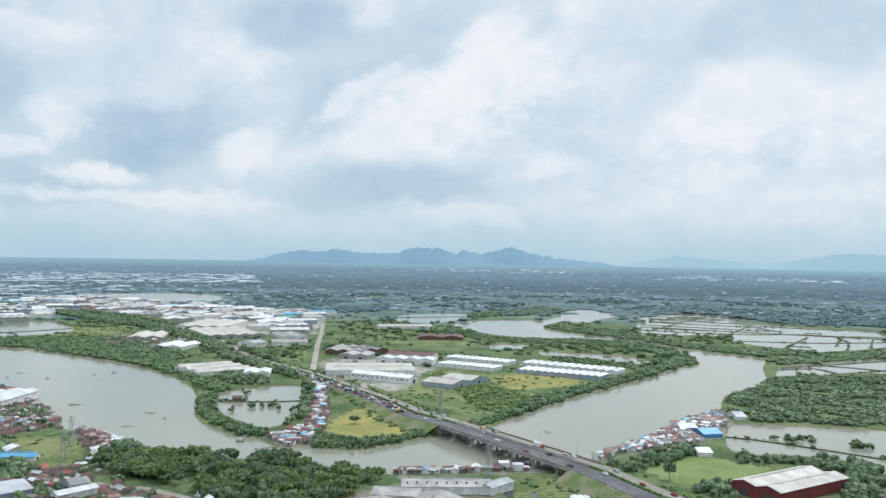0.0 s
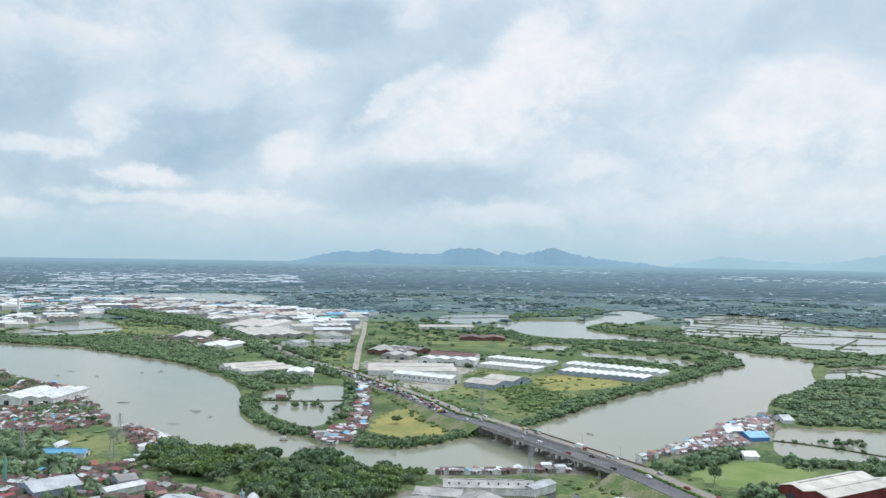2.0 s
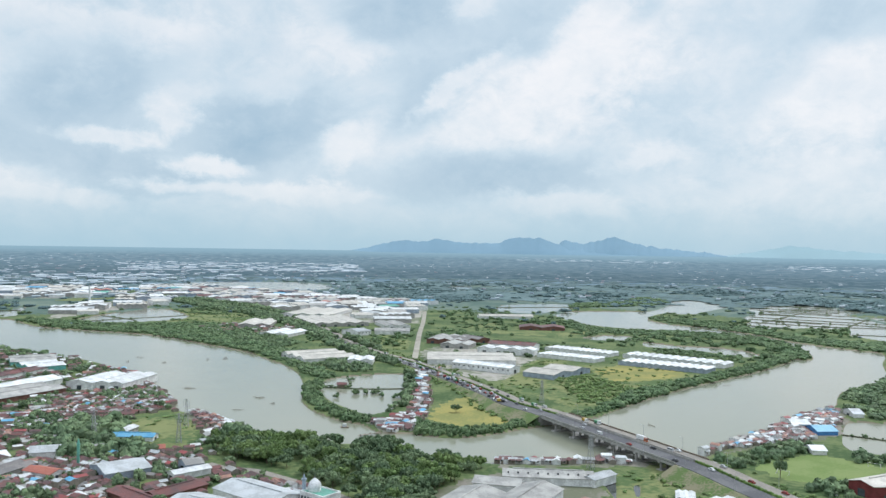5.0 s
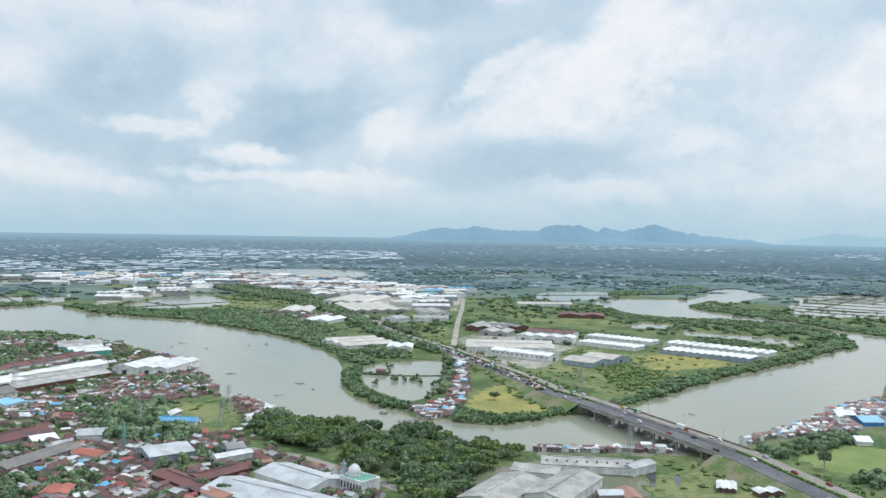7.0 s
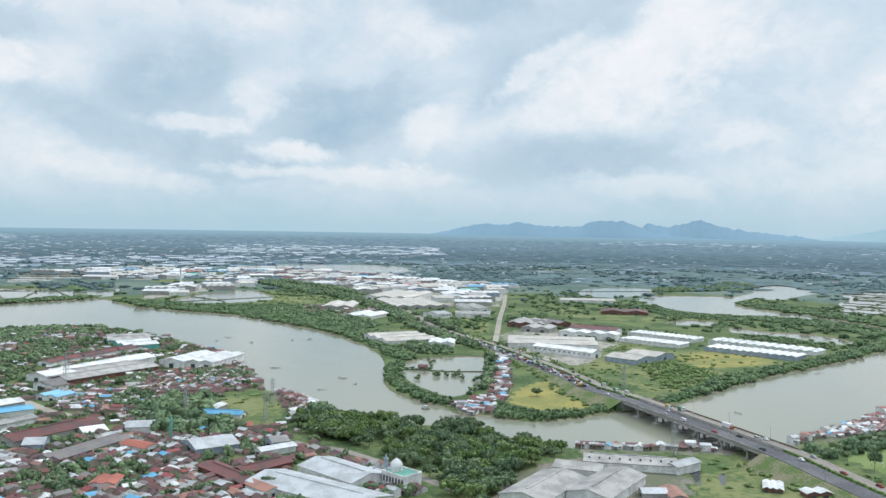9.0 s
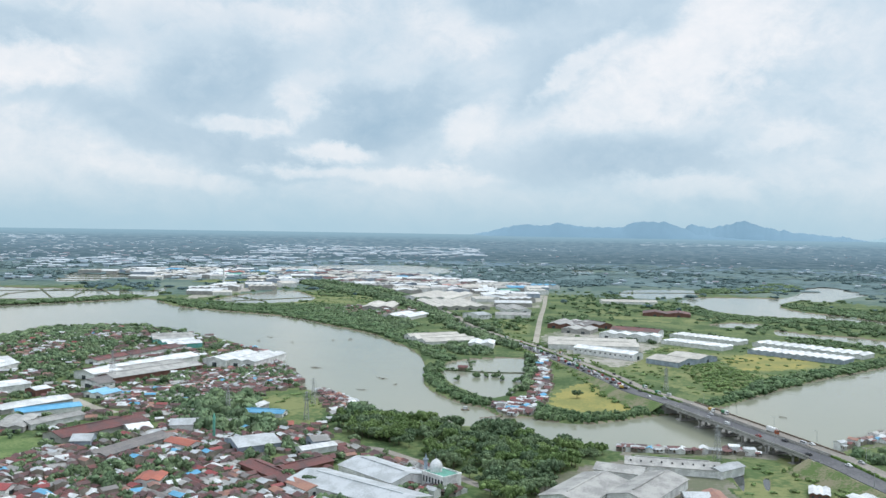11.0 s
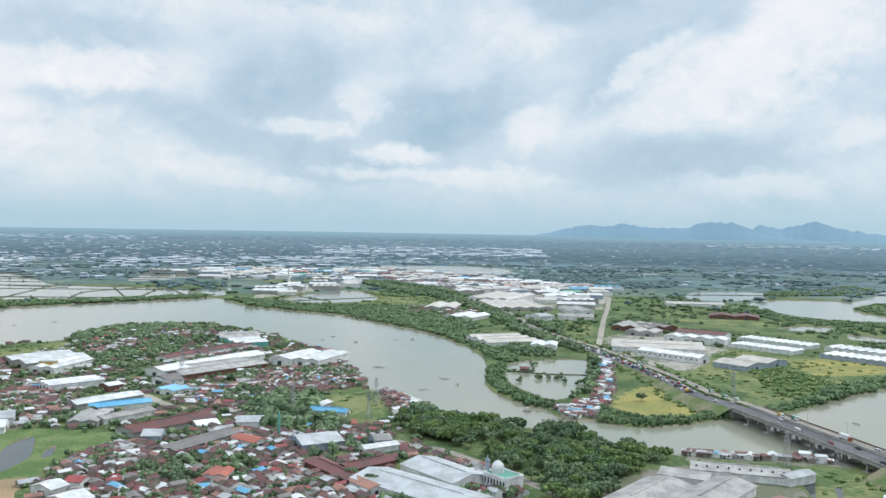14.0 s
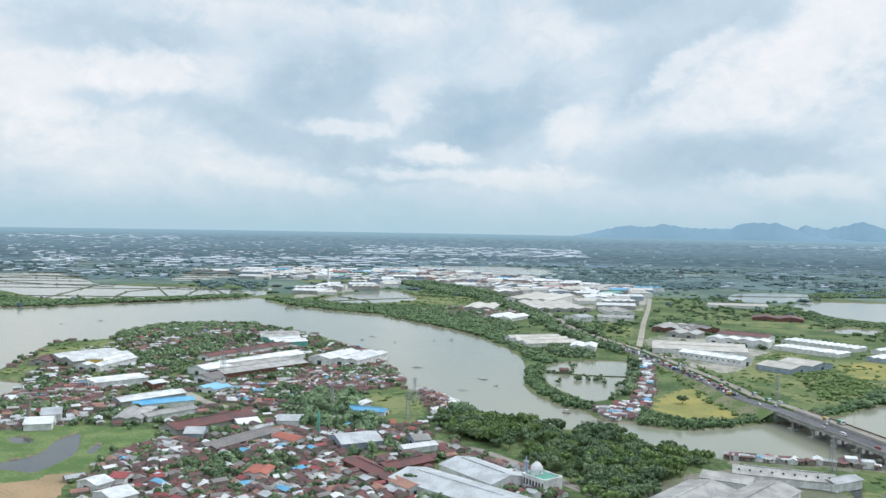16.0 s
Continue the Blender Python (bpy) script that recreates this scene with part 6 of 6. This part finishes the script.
# ---- pylons ----
def pylon(height, m, arms=3):
    s = Shape(M["steel"])
    wb, wt, rows = height * 0.085, height * 0.018, 8
    ring = lambda k: [((wb + (wt - wb) * k / rows) * a, (wb + (wt - wb) * k / rows) * b, height * k / rows) for a, b in ((-1, -1), (1, -1), (1, 1), (-1, 1))]
    for k in range(rows):
        lo, hi = ring(k), ring(k + 1)
        for i in range(4):
            s.rod(lo[i], hi[i], 0.14, sides=4)
            s.rod(lo[i], hi[(i + 1) % 4], 0.08, sides=4)
            s.rod(hi[i], hi[(i + 1) % 4], 0.08, sides=4)
    ob = thing("pylon", s, "tall grey steel lattice power pylon", "pylon", group="power pylons", at=m)
    for k in range(arms):
        z = height * (0.98 - 0.11 * k)
        c = Shape(M["steel"])
        w = height * 0.1
        for e in (-1, 1):
            c.rod((0, 0, z), (e * w, 0, z - 0.3), 0.12, 0.06, 4)
            c.rod((0, 0, z + height * 0.035), (e * w, 0, z - 0.3), 0.08, 0.05, 4)
            c.rod((e * w, 0, z - 0.3), (e * w, 0, z - 1.8), 0.1, 0.1, 5)
        part("cross_arm", c, ob)
    return ob


for (x, y), h, w in zip(PYLONS, (21, 20, 20, 20, 21, 26), (10, 35, 20, 30, 40, 0)):
    pylon(h, pose(x, y, -0.3 if wet(np.array([[x, y]]))[0] is False else -1.0, 0, 0, w), 3 if h != 26 else 1)

# ---- mosque beside the lane ----
def mosque(x, y, angle):
    w = Shape(M["wall_white"])
    w.box(-8, 8, -6, 6, -0.5, 6.5)
    ob = thing("mosque", w, "small white village mosque with a white dome and green flat roof", "mosque", at=pose(x, y, 0, 0, 0, angle))
    r = Shape(M["roof_green"])
    r.box(-7.7, 7.7, -5.7, 5.7, 6.5, 6.7)
    part("roof", r, ob, "green flat roof")
    p = Shape(M["wall_white"])
    for a, b, c, d in ((-8.2, 8.2, -6.2, -5.7), (-8.2, 8.2, 5.7, 6.2), (-8.2, -7.7, -5.7, 5.7), (7.7, 8.2, -5.7, 5.7)):
        p.box(a, b, c, d, 6.5, 7.4)
    part("parapet", p, ob)
    for i in range(7):
        q = Shape(M["glass_dark"])
        a = -6.6 + i * 2.2
        q.box(a - 0.6, a + 0.6, -6.05, -5.98, 2.2, 5.2)
        part("window", q, ob, "arched dark window")
    dr = Shape(M["wall_white"])
    dr.rod((-4, 0, 6.7), (-4, 0, 8.2), 3.1, 3.1, 20)
    part("drum", dr, ob)
    prof = [(3.0, 8.2), (3.25, 9.2), (3.0, 10.4), (2.2, 11.6), (1.1, 12.5), (0.25, 13.0)]
    dm = Shape(M["roof_white"])
    for (r0, z0), (r1, z1) in zip(prof, prof[1:]):
        dm.rod((-4, 0, z0), (-4, 0, z1), r0, r1, 20)
    part("dome", dm, ob, "white onion dome", smooth=True)
    fin = Shape(M["steel"])
    fin.rod((-4, 0, 12.9), (-4, 0, 14.8), 0.12, 0.04, 6)
    part("finial", fin, ob)
    mn = Shape(M["wall_bluegrey"])
    mn.rod((-8.6, -3, -0.5), (-8.6, -3, 12), 1.1, 0.9, 10)
    mn.rod((-8.6, -3, 12), (-8.6, -3, 12.6), 1.4, 1.4, 10)
    mn.rod((-8.6, -3, 12.6), (-8.6, -3, 15), 0.7, 0.1, 10)
    part("minaret", mn, ob, "pale blue-grey minaret")
    return ob


mosque(-108, 418, -32)
mr = Shape(M["wall_cream"])
mr.rod((0, 0, -0.5), (0, 0, 15), 1.5, 1.2, 10)
mr.rod((0, 0, 15), (0, 0, 15.7), 1.9, 1.9, 10)
mr.rod((0, 0, 15.7), (0, 0, 20), 0.9, 0.1, 10)
minaret = thing("minaret", mr, "cream minaret rising over the harbour village", "minaret", at=pose(-446, 418, 0))
mr2 = Shape(M["roof_green"])
mr2.rod((0, 0, -0.5), (0, 0, 13), 0.9, 0.8, 10)
mr2.rod((0, 0, 13), (0, 0, 16), 1.0, 0.2, 10)
thing("minaret", mr2, "slim green and cream minaret among houses", "minaret", at=pose(-262, 466, 0))
chim = Shape(M["wall_white"])
chim.rod((0, 0, 0), (0, 0, 34), 2.2, 1.6, 10)
thing("chimney", chim, "tall white factory chimney", "chimney", at=pose(-925, 1680, 0))

sign = Shape(M["car_yellow"])
sign.box(-7, 7, -3, 3, 0, 8, taper=0.15)
yard_tank = thing("yellow_tower", sign, "boxy yellow factory tower beside white halls", "tower", at=pose(-561, 597, 0, 0, 0, 15))
cap = Shape(M["roof_grey"])
cap.box(-7.2, 7.2, -3.2, 3.2, 8, 8.4)
part("roof", cap, yard_tank)

# football goal
for x, y, w in ((200, 549, -40), (140, 522, 140)):
    g = Shape(M["paint"])
    g.rod((-3.6, 0, 0), (-3.6, 0, 2.4), 0.12, sides=6)
    g.rod((3.6, 0, 0), (3.6, 0, 2.4), 0.12, sides=6)
    g.rod((-3.7, 0, 2.4), (3.7, 0, 2.4), 0.12, sides=6)
    g.rod((-3.6, 0, 2.4), (-3.6, 2, 0), 0.06, sides=5)
    g.rod((3.6, 0, 2.4), (3.6, 2, 0), 0.06, sides=5)
    thing("football_goal", g, "white metal football goal on the pitch", "goal", group="goals", at=pose(x, y, 0, 0, 0, w))

# ---- fish traps in the river and the village pier ----
STAKE = Shape(M["plank"])
STAKE.rod((0, 0, -2.5), (0.1, 0.05, 0.7), 0.10, 0.07, 5)
stake_mesh = STAKE.mesh("stake")
for n, (x, y) in enumerate(FISH_TRAPS):
    r = np.random.default_rng(900 + n)
    wide = r.uniform(3, 8)
    s = Shape(M["plank"])
    s.rod((-wide * 0.6, 0, 0.1), (wide * 0.6, 0.3, 0.0), 0.12, 0.1, 5)
    trap = thing("fish_trap", s, "dark wooden stakes of a fish trap in the river", "fish trap", group="fish traps", at=pose(x, y, -0.5, 0, 0, r.uniform(0, 180)))
    for _ in range(14):
        part("stake", stake_mesh, trap, at=pose(r.normal(0, wide * 0.4), r.normal(0, 0.9), r.uniform(-0.4, 0.3), r.normal(0, 6), r.normal(0, 6), r.uniform(0, 360)))
jt = Shape(M["plank"])
jt.box(-9, 9, -0.8, 0.8, 0.1, 0.3)
jetty = thing("jetty", jt, "narrow weathered plank jetty over the river", "jetty", at=pose(-116, 582, -0.2, 0, 0, 40))
for a in range(-8, 9, 4):
    for b in (-0.7, 0.7):
        ps = Shape(M["plank"])
        ps.rod((a, b, -2.5), (a, b, 0.8), 0.12, sides=6)
        part("post", ps, jetty)
raft = Shape(M["plank"])
raft.box(-3, 3, -2, 2, -0.9, -0.3, taper=0.1)
raft_t = thing("raft", raft, "flat wooden raft moored at the village", "raft", at=pose(-139, 603, 0, 0, 0, 15))
cab = Shape(M["roof_white"])
cab.box(-1.6, 1.6, -1.2, 1.2, -0.3, 1.6, taper=0.2)
part("cabin", cab, raft_t)

# pond hut
hut = Shape(M["plank"])
hut.box(-4, 4, -2.5, 2.5, -1.5, 2.6)
hut_t = thing("pond_hut", hut, "small brown hut on stilts in the fish pond", "hut", at=pose(-180, 768, 0, 0, 0, 5))
hr_ = Shape(M["roof_rust"])
for e in (-1, 1):
    hr_.face([(-4.6, e * 3.2, 2.3), (4.6, e * 3.2, 2.3), (4.6, 0, 4.0), (-4.6, 0, 4.0)][::e])
    hr_.face([(-4.6, e * 3.2, 2.4), (4.6, e * 3.2, 2.4), (4.6, 0, 4.12), (-4.6, 0, 4.12)][::-e])
part("roof", hr_, hut_t)

# ---- vehicles on the highway ----
def wheel_mesh(r, w):
    s = Shape(M["tyre"])
    s.rod((0, -w / 2, 0), (0, w / 2, 0), r, r, 12)
    return s.mesh("wheel")


WHEEL, BIGWHEEL = wheel_mesh(0.33, 0.22), wheel_mesh(0.5, 0.35)
veh = {}


def vehicle(kind, colour, m):
    key = (kind, colour)
    if key in veh:
        return copy_thing(veh[key], m)
    b = Shape(M["car_" + colour])
    if kind == "car":
        b.box(-2.15, 2.15, -0.85, 0.85, 0.35, 0.95, taper=0.08)
        b.box(-1.5, 1.0, -0.78, 0.78, 0.95, 1.5, taper=0.25)
        ob = thing("car", b, "small %s car driving on the highway" % colour, "car", group="cars")
        g = Shape(M["glass_dark"])
        g.box(-1.4, 0.95, -0.8, 0.8, 1.0, 1.36, taper=0.17)
        part("windows", g, ob)
        wheels, me = [(-1.35, -0.75), (-1.35, 0.75), (1.35, -0.75), (1.35, 0.75)], WHEEL
    elif kind == "van":
        b.box(-2.3, 2.3, -0.9, 0.9, 0.4, 1.9, taper=0.12)
        ob = thing("van", b, "%s minibus on the highway" % colour, "van", group="vans")
        g = Shape(M["glass_dark"])
        g.box(-2.1, 2.22, -0.88, 0.88, 1.2, 1.7, taper=0.06)
        part("windows", g, ob)
        wheels, me = [(-1.5, -0.8), (-1.5, 0.8), (1.5, -0.8), (1.5, 0.8)], WHEEL
    else:
        long = 5.6 if kind == "truck" else 9.5
        b.box(-long / 2, long / 2 - 1.9, -1.2, 1.2, 1.05, 2.6 if kind == "truck" else 3.5, taper=0.06)
        ob = thing(kind, b, "%s %s with a boxy load bed" % (colour, "truck" if kind == "truck" else "long freight lorry"), "truck", group="trucks")
        c = Shape(M["car_white" if colour != "white" else "car_orange"])
        c.box(long / 2 - 1.8, long / 2, -1.15, 1.15, 0.55, 2.6, taper=0.14)
        part("cab", c, ob)
        g = Shape(M["glass_dark"])
        g.box(long / 2 - 0.4, long / 2 + 0.02, -0.95, 0.95, 1.6, 2.25, taper=0.04)
        part("windscreen", g, ob)
        ch = Shape(M["tyre"])
        ch.box(-long / 2, long / 2 - 0.3, -0.5, 0.5, 0.6, 1.04)
        part("chassis", ch, ob)
        wheels, me = [(a, b_) for a in ((-long / 2 + 1.0, long / 2 - 1.1) if kind == "truck" else (-long / 2 + 0.9, -long / 2 + 2.1, long / 2 - 1.2)) for b_ in (-1.0, 1.0)], BIGWHEEL
    for a, o in wheels:
        part("wheel", me, ob, at=pose(a, o, 0.5 if me is BIGWHEEL else 0.33))
    ob.matrix_world = m
    veh[key] = ob
    return ob


hl = HIGHWAY
seg_len = np.hypot(*np.diff(hl[:, :2], axis=0).T)
cum = np.concatenate([[0], np.cumsum(seg_len)])
rv = np.random.default_rng(12)


def on_highway(d, o, turned=0.0):
    i = min(int(np.searchsorted(cum, d)) - 1, len(hl) - 2)
    t = (d - cum[i]) / seg_len[i]
    p = hl[i] + (hl[i + 1] - hl[i]) * t
    w = (hl[i + 1] - hl[i]) / seg_len[i]
    return pose(p[0] + w[1] * o, p[1] - w[0] * o, p[2] + 0.02, 0, math.degrees(-math.asin(max(-1, min(1, w[2])))) * (1 if not turned else -1), math.degrees(math.atan2(w[1], w[0])) + turned)


for o, gap, a, b, t in ((-10.2, 15, 505, 840, 0), (-7.2, 12, 500, 850, 0), (-4.2, 17, 500, 830, 180), (-1.2, 42, 200, 800, 180), (-9.0, 40, 330, 500, 0), (-8.5, 45, 150, 400, 0), (5.6, 38, 160, 860, 180), (9.4, 50, 180, 860, 180)):
    d = a + rv.uniform(0, 10)
    while d < b:
        kind = str(rv.choice(["car", "van", "truck", "lorry"], p=[0.66, 0.2, 0.13, 0.01]))
        colour = str(rv.choice(["white", "white", "silver", "silver", "black", "black", "red"] if kind in ("car", "van") else ["yellow", "orange", "blue", "red", "green", "white"]))
        vehicle(kind, colour, on_highway(d, o, t))
        d += gap * rv.uniform(0.7, 1.9) + (6 if kind == "lorry" else 0)
